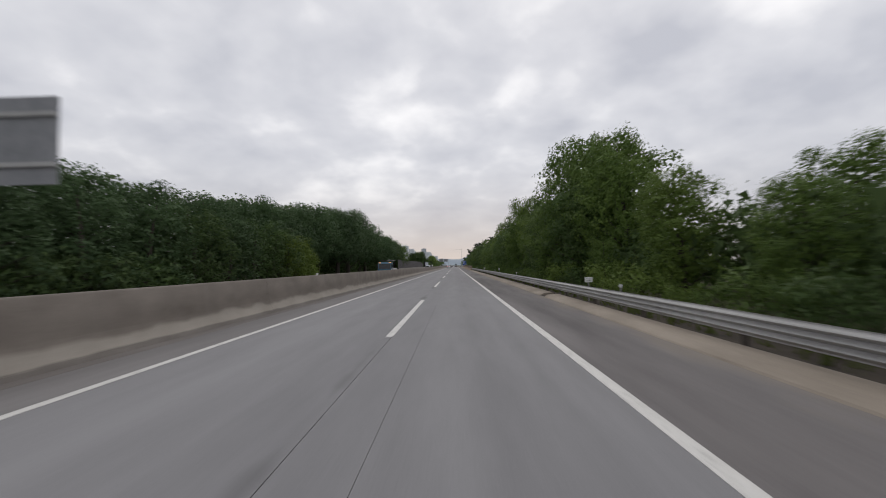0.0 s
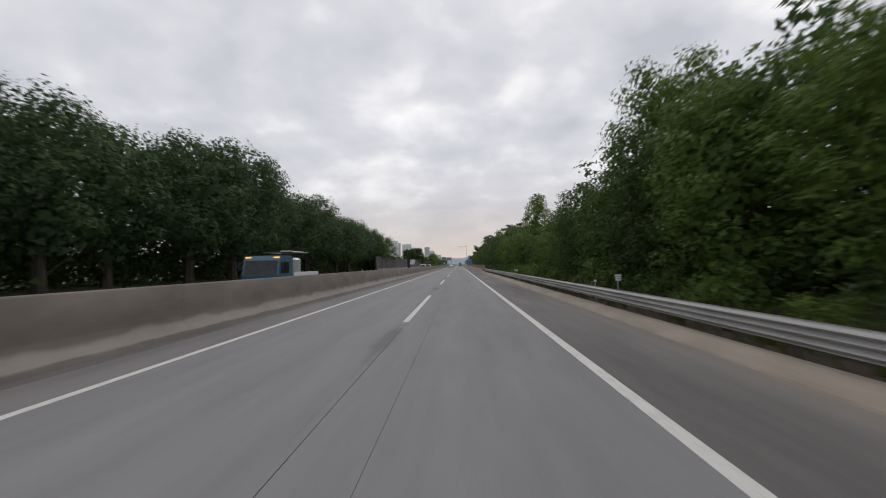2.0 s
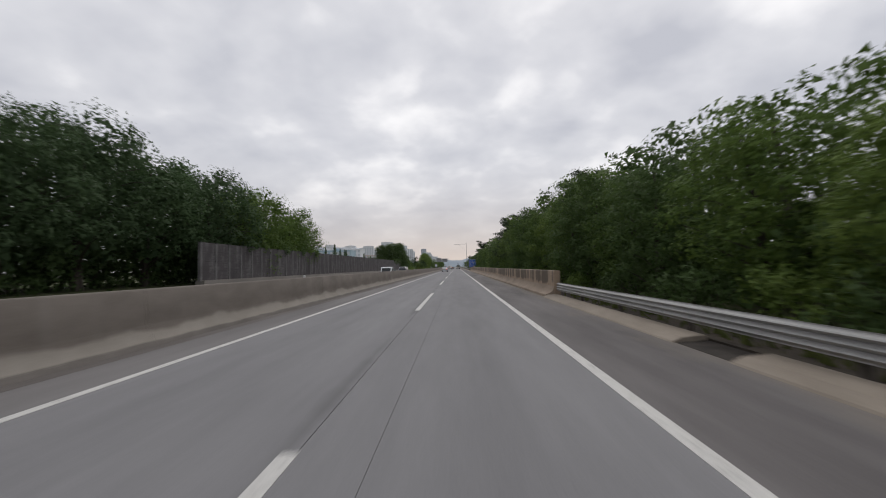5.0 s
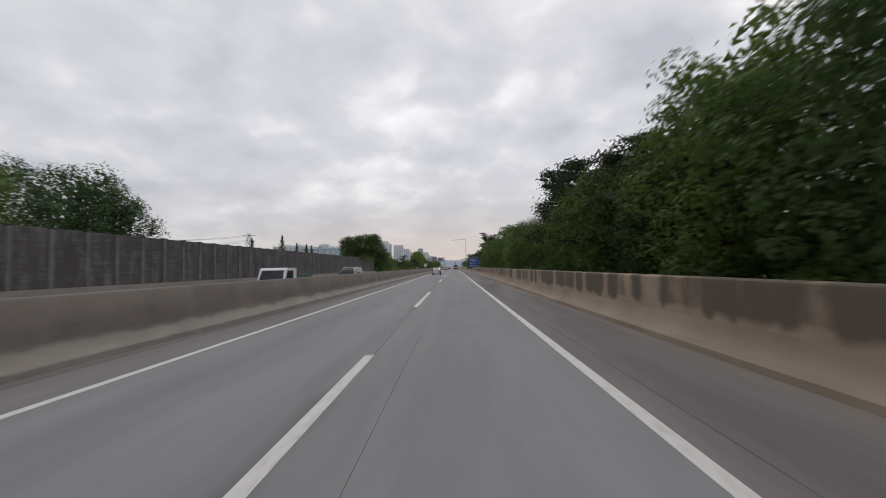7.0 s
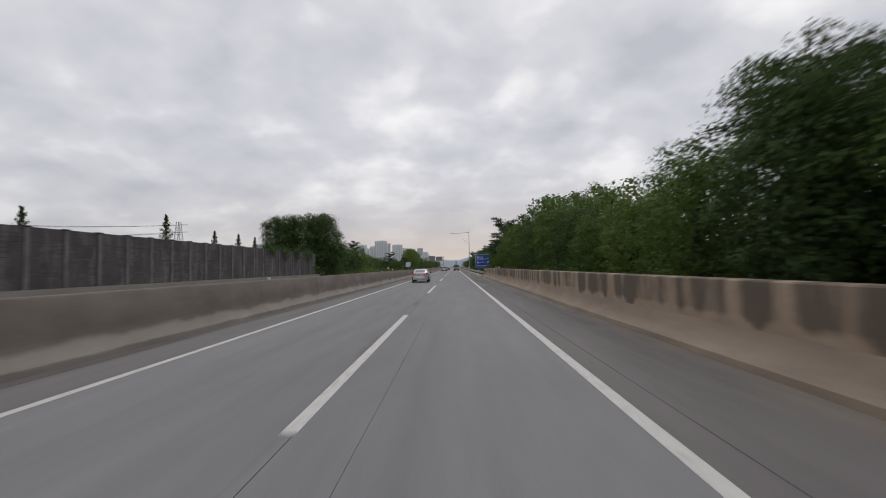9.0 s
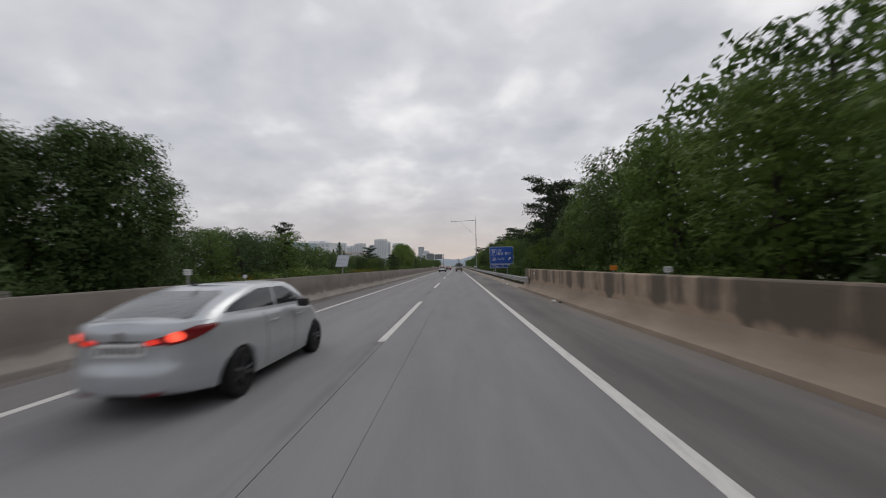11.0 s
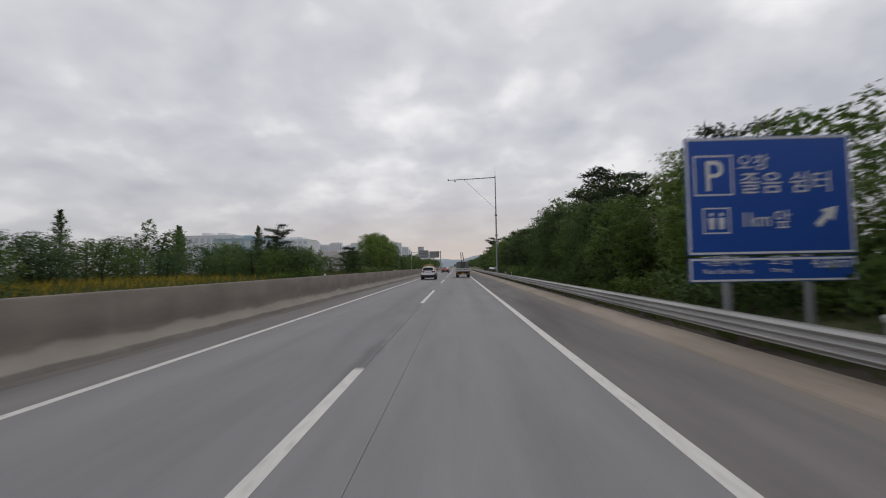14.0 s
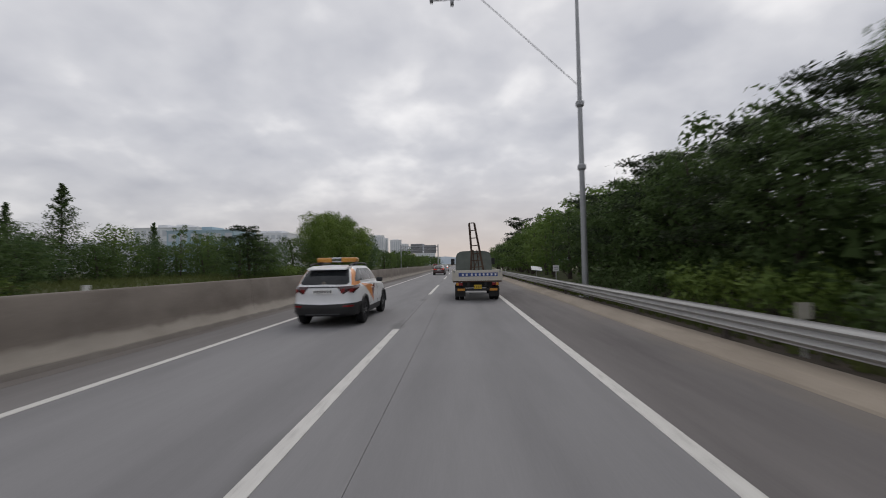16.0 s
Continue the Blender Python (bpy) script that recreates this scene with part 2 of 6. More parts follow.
ng = sound_m.noise(28.0, 4, 0.65, (1, 1, 1), True)
sb_ = sound_m.ramp(sound_m.math("ADD", sound_m.math("MULTIPLY", na, 0.7), sound_m.math("MULTIPLY", ng, 0.3)), (0.32, (0.066, 0.059, 0.060)), (0.68, (0.108, 0.099, 0.099)))
# lime bloom drawn down the panels, with a little along their joints
bloom = sound_m.math("ADD", sound_m.math("MULTIPLY", nb_, 0.72), sound_m.math("MULTIPLY", nh_, 0.28))
sound_m.color(sound_m.mix(sound_m.math("MULTIPLY", sound_m.ramp(bloom, (0.49, 0.0), (0.66, 1.0)), 0.60), sb_, (0.235, 0.225, 0.22)))
sound_m.bump(ng, 0.5, 0.008)
soundpost_m = mottled("sound_post_concrete", (0.085, 0.080, 0.079), (0.215, 0.208, 0.203), 2.4, 30, 0.9, 0, 0.4, (1, 1, 0.5))
steel_m = mottled("galvanised_steel", (0.32, 0.315, 0.305), (0.47, 0.465, 0.45), 1.5, 25, 0.80, 0.12, 0.05, (1, 0.2, 1), 0.5)
# post and spacer steel, with the shade behind the beam in its colour
shadesteel_m = mottled("dull_brown_steel", (0.075, 0.062, 0.053), (0.17, 0.15, 0.13), 3.0, 30, 0.85, 0.1, 0.2)
rust_m = mottled("brown_rusty_steel", (0.05, 0.035, 0.028), (0.12, 0.08, 0.06), 4, 40, 0.8, 0.2, 0.2)
polepaint_m = mottled("grey_pole_steel", (0.30, 0.31, 0.32), (0.44, 0.45, 0.46), 1.0, 30, 0.5, 0.5, 0.05, (1, 1, 0.2))
soil_m = mottled("verge_soil", (0.042, 0.052, 0.02), (0.112, 0.118, 0.052), 0.8, 12, 0.95, 0, 0.6)
black_m = plain("black_plastic", (0.018, 0.018, 0.019), 0.55)
tyre_m = plain("tyre_rubber", (0.02, 0.02, 0.021), 0.85, 0, 0.2)
white_m = plain("white_enamel", (0.75, 0.75, 0.74), 0.5)
blue_m = plain("sign_blue", (0.018, 0.085, 0.40), 0.45, 0, 0.5, 0.06)
alu_m = mottled("sign_back_aluminium", (0.20, 0.205, 0.215), (0.30, 0.305, 0.315), 2.0, 20, 0.6, 0.3, 0.05)


def leaf_mat(name, lo, hi, tint):
    """Leaves: hue varies leaf by leaf and tree by tree, some light comes through."""
    m = Mat(name, 0.65, 0, 0.16)
    g = m.n.new("ShaderNodeNewGeometry")
    o = m.n.new("ShaderNodeObjectInfo")
    patch = m.noise(0.55, 3, 0.6, (1, 1, 1), True)
    c = m.ramp(m.math("ADD", m.math("MULTIPLY", g.outputs["Random Per Island"], 0.30), m.math("MULTIPLY", m.math("SUBTRACT", patch, 0.20), 1.15)), (0.0, lo), (1.0, hi))
    c = m.mix(m.math("MULTIPLY", o.outputs["Random"], 0.55), c, tint)
    m.color(c)
    t = m.n.new("ShaderNodeBsdfTranslucent")
    m.l.new(c, t.inputs[0])
    mx = m.n.new("ShaderNodeMixShader")
    mx.inputs[0].default_value = 0.36
    m.l.new(m.b.outputs[0], mx.inputs[1])
    m.l.new(t.outputs[0], mx.inputs[2])
    m.l.new(mx.outputs[0], m.n["Material Output"].inputs[0])
    return m


leaf_dark = leaf_mat("dark_leaf", (0.056, 0.094, 0.034), (0.114, 0.180, 0.054), (0.066, 0.098, 0.034))
leaf_mid = leaf_mat("green_leaf", (0.065, 0.117, 0.033), (0.190, 0.272, 0.060), (0.080, 0.125, 0.038))
leaf_wood = leaf_mat("wood_leaf", (0.050, 0.090, 0.041), (0.108, 0.172, 0.068), (0.068, 0.104, 0.050))
leaf_spring = leaf_mat("yellowish_leaf", (0.088, 0.135, 0.026), (0.195, 0.262, 0.048), (0.105, 0.15, 0.034))
leaf_light = leaf_mat("light_leaf", (0.082, 0.145, 0.034), (0.24, 0.32, 0.070), (0.09, 0.138, 0.034))
needle_m = leaf_mat("pine_needle", (0.020, 0.034, 0.017), (0.048, 0.072, 0.032), (0.04, 0.052, 0.025))
flower_m = leaf_mat("yellow_flowers", (0.10, 0.12, 0.02), (0.55, 0.36, 0.03), (0.30, 0.22, 0.03))
grass_m = leaf_mat("verge_grass", (0.06, 0.085, 0.022), (0.15, 0.16, 0.06), (0.09, 0.11, 0.035))
bark_m = mottled("bark", (0.035, 0.028, 0.022), (0.10, 0.085, 0.07), 3, 25, 0.95, 0, 0.6, (1, 1, 0.2))


# ---------------------------------------------------------------- mesh helpers
class Geo:
    """Collects vertices and faces for one mesh."""

    def __init__(self):
        self.v, self.f = [], []

    def add(self, verts, faces):
        b = len(self.v)
        self.v += [tuple(p) for p in verts]
        self.f += [tuple(i + b for i in f) for f in faces]
        return self

    def box(self, cx, cy, cz, sx, sy, sz, bevel=0.0, turn=None):
        bm = bmesh.new()
        bmesh.ops.create_cube(bm, size=1.0)
        for p in bm.verts:
            p.co = Vector((p.co.x * sx, p.co.y * sy, p.co.z * sz))
        if bevel:
            bmesh.ops.bevel(bm, geom=list(bm.edges), offset=bevel, segments=2, affect="EDGES", profile=0.6)
        bm.verts.index_update()
        m = Matrix.Translation((cx, cy, cz)) @ (turn or Matrix())
        self.add([m @ p.co for p in bm.verts], [[q.index for q in f.verts] for f in bm.faces])
        bm.free()
        return self

    def tube(self, path, radii, n=8, cap=True):
        path = [Vector(p) for p in path]
        b = len(self.v)
        for i, p in enumerate(path):
            d = (path[min(i + 1, len(path) - 1)] - path[max(i - 1, 0)]).normalized()
            a = d.cross(Vector((0, 0, 1)) if abs(d.z) < 0.9 else Vector((1, 0, 0))).normalized()
            c = d.cross(a)
            r = radii[i] if not isinstance(radii, (int, float)) else radii
            for k in range(n):
                w = 2 * math.pi * k / n
                self.v.append(tuple(p + (a * math.cos(w) + c * math.sin(w)) * r))
        for i in range(len(path) - 1):
            for k in range(n):
                self.f.append((b + i * n + k, b + i * n + (k + 1) % n, b + (i + 1) * n + (k + 1) % n, b + (i + 1) * n + k))
        if cap:
            self.f.append(tuple(b + k for k in reversed(range(n))))
            self.f.append(tuple(b + (len(path) - 1) * n + k for k in range(n)))
        return self

    def extrude_y(self, prof, y0, y1, closed=True, steps=1):
        """A cross-section of (x, z) points run along y."""
        n, b = len(prof), len(self.v)
        for s in range(steps + 1):
            y = y0 + (y1 - y0) * s / steps
            self.v += [(x, y, z) for x, z in prof]
        for s in range(steps):
            for k in range(n if closed else n - 1):
                self.f.append((b + s * n + k, b + s * n + (k + 1) % n, b + (s + 1) * n + (k + 1) % n, b + (s + 1) * n + k))
        if closed:
            self.f.append(tuple(b + k for k in reversed(range(n))))
            self.f.append(tuple(b + steps * n + k for k in range(n)))
        return self

    def slab(self, pts, axis, a0, a1):
        """A flat outline given thickness along an axis ('x', 'y' or 'z'); pts are the other two coordinates in order."""
        def at(p, a):
            return {"x": (a, p[0], p[1]), "y": (p[0], a, p[1]), "z": (p[0], p[1], a)}[axis]
        n = len(pts)
        return self.add([at(p, a0) for p in pts] + [at(p, a1) for p in pts],
                        [tuple(range(n)), tuple(range(2 * n - 1, n - 1, -1))] + [(k, k + n, (k + 1) % n + n, (k + 1) % n) for k in range(n)])

    def mesh(self, name, mat, smooth=False):
        me = bpy.data.meshes.new(name)
        me.from_pydata(self.v, [], self.f)
        bm = bmesh.new()
        bm.from_mesh(me)
        if len(bm.faces) < 20000:
            bmesh.ops.recalc_face_normals(bm, faces=bm.faces)
        bm.to_mesh(me)
        bm.free()
        me.materials.append(mat.m)
        if smooth:
            me.polygons.foreach_set("use_smooth", [True] * len(me.polygons))
            me.set_sharp_from_angle(angle=radians(38))
        return me


def part(name, geo, mat, parent, label="", smooth=False, at=None):
    """One mesh object under a thing or part."""
    ob = new(name, geo.mesh(name, mat, smooth) if isinstance(geo, Geo) else geo)
    ob.parent = parent
    if at is not None:
        ob.matrix_basis = at
    if label:
        tagged(ob, label)
    return ob


def thing(name, label, category, group="", kind="", at=None):
    ob = tagged(new(name), label, category, group, kind)
    ob.empty_display_size = 0.2
    if at is not None:
        ob.matrix_basis = at
    return ob


def solid(name, geo, mat, label, category="", kind="", group="", smooth=False, at=None):
    ob = new(name, geo.mesh(name, mat, smooth))
    if at is not None:
        ob.matrix_basis = at
    return tagged(ob, label, category, group, kind)


# ---------------------------------------------------------------- ground and road
Y0, Y1 = -60.0, 900.0
g = Geo()
xs = [-2500, -900, -300, -120, -60, -40, -28, -22, -18, -16.9, -16.5, -6, 6.0, 7.5, 8.5, 10, 12, 15, 20, 30, 60, 150, 500, 2500]
ys = [-1500, -300] + [Y0 + (Y1 - Y0) * i / 55 for i in range(56)] + [1500, 4000]
zs = {7.5: -0.05, 8.5: 0.0, 10: 0.1, 12: 0.25, 15: 0.4, 20: 0.5, -18: 0.5, -22: 0.6, -28: 0.6}
verts = []
for y in ys:
    for x in xs:
        z = zs.get(x, -0.08) + (0.12 * noise.noise((x * 0.2, y * 0.1, 0)) if abs(x) > 8 and x not in (-16.9, -16.5) else 0)
        verts.append((x, y, z))
n = len(xs)
g.add(verts, [(j * n + i, j * n + i + 1, (j + 1) * n + i + 1, (j + 1) * n + i) for j in range(len(ys) - 1) for i in range(n - 1)])
solid("ground", g, soil_m, "dark grassy soil beside the motorway", "ground", "structure")

road = thing("road", "grey concrete motorway with long dark joints", "road", kind="structure")
part("roadbed", Geo().extrude_y([(-5.5, -0.3), (6.42, -0.3), (6.42, -0.012), (-5.5, -0.012)], Y0, Y1), roadbed_m, road)
for a, b, mat, nm in ((-5.35, -4.83, gutter_m, "gutter_strip"), (-4.816, -3.601, margin_m, "margin_slab"), (-3.600, 0.057, road_m, "lane_slab"), (0.067, 0.757, road_m, "lane_slab"),
                      (0.762, 3.599, road_m, "lane_slab"), (3.600, 6.40, should_m, "shoulder_slab")):
    part(nm, Geo().extrude_y([(a, -0.3), (b, -0.3), (b, 0.0), (a, 0.0)], Y0, Y1, True, 40), mat, road)
part("joint_seal", Geo().extrude_y([(4.10, 0.0), (4.110, 0.0), (4.110, 0.003), (4.10, 0.003)], 138, 214, True, 8), faded_joint_m, road, "faded sealed joint along the shoulder")
far_road = thing("opposite_road", "grey concrete carriageway behind the median barrier", "road", kind="structure")
part("lane_slab", Geo().extrude_y([(-16.4, -0.3), (-5.9, -0.3), (-5.9, 0.0), (-16.4, 0.0)], Y0, Y1, True, 40), road_m, far_road)

marks = thing("lane_marking", "worn white road paint", "road marking", kind="structure")
part("edge_line", Geo().extrude_y([(-3.675, 0.0), (-3.525, 0.0), (-3.525, 0.005), (-3.675, 0.005)], Y0, Y1, True, 40), paint_m, marks)
part("edge_line", Geo().extrude_y([(3.51, 0.0), (3.69, 0.0), (3.69, 0.005), (3.51, 0.005)], Y0, Y1, True, 40), paint_m, marks)
dash_me = Geo().extrude_y([(-0.085, 0.0), (0.085, 0.0), (0.085, 0.005), (-0.085, 0.005)], 0, 9.9, True, 6).mesh("dash", paint_m)
for y in [18.37 + 21.6 * k for k in range(-3, 7)] + [167.0] + [-1.24 + 21.6 * k for k in range(9, 32)]:
    part("dash", dash_me, None, marks, at=pose(0.0, y, 0) @ Matrix.Diagonal((1, 0.92 if 255 < y < 262 else 1, 1, 1)))

# median barrier: sloping toe, battered face, flat top
bar = thing("median_barrier", "weathered concrete median barrier with dark stains", "barrier", kind="structure")
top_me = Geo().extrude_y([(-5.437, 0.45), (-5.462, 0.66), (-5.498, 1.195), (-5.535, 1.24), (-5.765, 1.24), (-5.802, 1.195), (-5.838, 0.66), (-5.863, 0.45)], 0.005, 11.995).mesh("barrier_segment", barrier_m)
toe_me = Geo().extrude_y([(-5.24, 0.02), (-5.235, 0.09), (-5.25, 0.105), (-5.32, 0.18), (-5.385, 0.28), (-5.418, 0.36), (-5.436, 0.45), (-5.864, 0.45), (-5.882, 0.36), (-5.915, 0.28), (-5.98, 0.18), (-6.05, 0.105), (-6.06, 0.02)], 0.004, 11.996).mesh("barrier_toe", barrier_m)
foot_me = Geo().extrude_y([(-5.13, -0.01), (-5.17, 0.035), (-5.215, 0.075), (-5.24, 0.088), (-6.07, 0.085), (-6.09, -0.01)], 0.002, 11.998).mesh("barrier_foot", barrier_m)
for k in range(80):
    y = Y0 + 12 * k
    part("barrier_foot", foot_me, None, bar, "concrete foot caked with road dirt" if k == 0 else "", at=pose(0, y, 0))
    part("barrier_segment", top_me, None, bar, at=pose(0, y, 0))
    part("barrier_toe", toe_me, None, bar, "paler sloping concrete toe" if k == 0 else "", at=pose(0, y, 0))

# kerb and guardrails on the near side
W0, W1 = 132.0, 256.0
kerb = thing("kerb", "pale concrete edge kerb along the shoulder", "kerb", kind="structure")
kerb_me = Geo().extrude_y([(5.86, 0.0), (5.89, 0.03), (6.08, 0.105), (6.40, 0.135), (6.56, 0.14), (6.58, 0.0)], 0.006, 5.994).mesh("kerb_stone", kerb_m)
chute_me = Geo().extrude_y([(5.93, 0.0), (5.95, 0.008), (6.30, 0.02), (6.60, 0.05), (6.62, 0.0)], 0.01, 1.74).mesh("drain_chute", mottled("drain_silt", (0.022, 0.019, 0.016), (0.06, 0.051, 0.043), 3, 30, 0.95))
INLETS = (29.05, 117.8)
y = Y0
while y < 560:
    if not (W0 - 3 < y + 3 < W1 + 1):
        cut = [c for c in INLETS if y <= c < y + 6.0]
        if cut:
            part("drain_chute", chute_me, None, kerb, "dark silted drain inlet in the kerb", at=pose(0, cut[0], 0))
            for ya, yb in ((y, cut[0]), (cut[0] + 1.75, y + 6.0)):
                if yb - ya > 0.2:
                    part("kerb_stone", kerb_me, None, kerb, at=pose(0, ya, 0) @ Matrix.Diagonal((1, (yb - ya) / 6.0, 1, 1)))
        else:
            part("kerb_stone", kerb_me, None, kerb, at=pose(0, y, 0))
    y += 6.0
part("kerb_stone", kerb_me, None, kerb, at=pose(0, W1 + 0.01, 0) @ Matrix.Diagonal((1, 1.985 / 6.0, 1, 1)))
# brown verge soil, its colour darkened further for the shade under the rail
soil_strip = Geo().extrude_y([(6.565, -0.2), (6.565, 0.09), (7.0, 0.05), (7.7, 0.03), (8.7, 0.05), (8.7, -0.2)], Y0, 560, True, 60)
solid("verge", soil_strip, mottled("dark_verge_soil", (0.020, 0.016, 0.012), (0.065, 0.052, 0.038), 1.5, 20, 0.97, 0, 0.6), "bare brown soil and gravel under the guardrail, coloured darker for shade", "verge", "structure")


def w_profile(th=0.004):
    """Corrugated beam section: three ridges towards the road, two grooves, turned edges."""
    f = [(0.012, 0.0), (0.018, 0.012)]
    for i in range(19):
        z = 0.02 + 0.37 * i / 18
        f.append((-0.020 + 0.040 * math.cos(2 * math.pi * (z - 0.02) / 0.1233 * 1.0), z))
    f += [(0.018, 0.398), (0.012, 0.41)]
    return f + [(x + th, z) for x, z in reversed(f)]


def guardrail(ya, yb, label):
    rail = thing("guardrail", label, "guardrail", "guardrails of the near shoulder", "structure")
    beam_me = Geo().extrude_y(w_profile(), 0.0, 4.02).mesh("beam", steel_m)
    post_me = Geo().tube([(0, 0, 0), (0, 0, 0.64)], 0.07, 10).mesh("post", shadesteel_m)
    block_me = Geo().box(0, 0, 0, 0.12, 0.08, 0.26, 0.01).mesh("spacer", shadesteel_m)
    y, i = ya, 0
    while y < yb:
        part("beam", beam_me, None, rail, at=pose(6.62 + 0.003 * (i % 2), y, 0.31))
        part("post", post_me, None, rail, at=pose(6.84, y + 0.6, -0.05))
        part("spacer", block_me, None, rail, at=pose(6.71, y + 0.6, 0.51))
        y += 4.0
        i += 1
    return rail


guardrail(Y0, W0 - 0.5, "galvanised steel w-beam guardrail with round posts")
guardrail(W1 - 2.0, 560, "galvanised steel w-beam guardrail joining the concrete wall")

# the rail's flared end laps over the wall
for ob in [o for o in bpy.data.objects if o.name.startswith("guardrail")][-1:]:
    part("rail_end", Geo().extrude_y(w_profile(), 0.0, 4.1).mesh("rail_end", steel_m), None, ob, at=pose(6.31, W1 - 1.65, 0.42, -1.5, 0, -4.4))
    part("end_plate", Geo().box(0, 0, 0.205, 0.05, 0.30, 0.40, 0.015).mesh("end_plate", steel_m), None, ob, at=pose(6.32, W1 - 1.75, 0.42))

# concrete wall with a sloping apron between the guardrails
rw = thing("retaining_wall", "tan concrete wall with dark vertical water stains", "wall", kind="structure")
seg_me = Geo().extrude_y([(6.50, -0.2), (6.462, 0.53), (6.46, 1.24), (6.465, 1.30), (6.49, 1.325), (6.75, 1.33), (6.78, 1.30), (6.80, -0.2)], 0.003, 5.902).mesh("wall_segment", rwall_m)
apr_me = Geo().extrude_y([(5.985, -0.05), (5.99, 0.02), (6.005, 0.11), (6.035, 0.13), (6.23, 0.19), (6.34, 0.27), (6.42, 0.39), (6.459, 0.53), (6.48, -0.05)], 0.002, 5.903).mesh("apron", apron_m)
for me in (apr_me, toe_me, top_me, foot_me):
    for pl in me.polygons:
        pl.use_smooth = True
    me.set_sharp_from_angle(angle=radians(40))
for k in range(21):
    part("wall_segment", seg_me, None, rw, at=pose(0, W0 + k * 5.905, 0))
    part("apron", apr_me, None, rw, "sandy sloping concrete apron" if k == 0 else "", at=pose(0, W0 + k * 5.905, 0))

# sound wall beyond the opposite carriageway
S0, S1 = 139.4, 242.7
sw = thing("sound_wall", "tall grey concrete panel wall with dark stains", "wall", kind="structure")
base_me = Geo().extrude_y([(-17.1, -0.2), (-16.35, -0.2), (-16.4, 0.95), (-17.05, 0.95)], 0, 4.0).mesh("wall_base", toe_m)
PITCH = 1.8
panel_me = Geo().extrude_y([(-0.06, 0.0), (0.055, 0.0), (0.06, 0.01), (0.06, 0.655), (0.045, 0.68), (-0.06, 0.684)], 0.10, PITCH - 0.10).mesh("panel", sound_m)
post2_me = Geo().box(0, 0, 1.38, 0.20, 0.24, 2.78, 0.02).mesh("post", soundpost_m)
cap_me = Geo().box(0, 0, 0, 0.26, 0.34, 0.05, 0.012).mesh("post_cap", black_m)
nb = int((S1 - S0) / PITCH)
for k in range(nb + 1):
    y = S0 + PITCH * k
    part("post", post2_me, None, sw, at=pose(-16.72, y, 0.9))
    part("post_cap", cap_me, None, sw, "small dark cap" if k == 0 else "", at=pose(-16.72, y, 3.70))
    if k < nb:
        for r in range(4):
            part("panel", panel_me, None, sw, at=pose(-16.72, y, 0.955 + r * 0.685))
for k in range(int((S1 - S0) / 4.0) + 1):
    part("wall_base", base_me, None, sw, at=pose(0, S0 + 4.0 * k, 0))


# ---------------------------------------------------------------- trees and shrubs
def leaf_mesh(name, centres, sizes, mat, rng, aspect=0.6, droop=0.25, flat=0.0, face=None, soft=None):
    """Many small leaves turned at random or facing out of their clump."""
    n = len(centres)
    d = rng.normal(size=(n, 3))
    d[:, 2] = d[:, 2] * (1 - flat) - droop
    d /= np.linalg.norm(d, axis=1)[:, None]
    s = rng.normal(size=(n, 3))
    s[:, 2] *= 1 - 0.6 * flat
    s -= (s * d).sum(1)[:, None] * d
    s /= np.linalg.norm(s, axis=1)[:, None]
    nn = np.cross(d, s)
    if face is not None:
        nn = face + rng.normal(size=(n, 3)) * 0.34
        nn /= np.linalg.norm(nn, axis=1)[:, None]
        d -= (d * nn).sum(1)[:, None] * nn
        d /= np.linalg.norm(d, axis=1)[:, None]
        s = np.cross(nn, d)
    if soft is not None:
        turn = np.sign((nn * soft).sum(1) + 1e-9)[:, None]
        nn, s = nn * turn, s * turn
    L, Wd = sizes[:, None], sizes[:, None] * aspect
    v = np.stack([centres + d * L * 0.55, centres - d * L * 0.45 + s * Wd * 0.5, centres - d * L * 0.45 - s * Wd * 0.5 + nn * L * 0.1], 1).reshape(-1, 3)
    q = np.arange(3 * n).reshape(-1, 3)
    me = bpy.data.meshes.new(name)
    me.vertices.add(len(v))
    me.vertices.foreach_set("co", v.ravel())
    me.loops.add(q.size)
    me.loops.foreach_set("vertex_index", q.ravel())
    me.polygons.add(len(q))
    me.polygons.foreach_set("loop_start", np.arange(len(q)) * 3)
    me.materials.append(mat.m)
    me.update()
    me.validate()
    if soft is not None:
        # leaves take the shading of the clump that they clothe
        w = soft + nn * 0.13
        w /= np.linalg.norm(w, axis=1)[:, None]
        me.normals_split_custom_set_from_vertices(np.repeat(w, 3, 0).tolist())
    return me


def limb(g, a, b, r0, r1, rng, sag=0.1, n=4, k=4):
    a, b = Vector(a), Vector(b)
    L = (b - a).length
    off = Vector(rng.normal(size=3)) * L * 0.06
    pts = [a.lerp(b, i / (k - 1)) + off * math.sin(math.pi * i / (k - 1)) + Vector((0, 0, sag * L * math.sin(math.pi * i / (k - 1)))) for i in range(k)]
    g.tube(pts, [r0 + (r1 - r0) * i / (k - 1) for i in range(k)], n)
    return pts


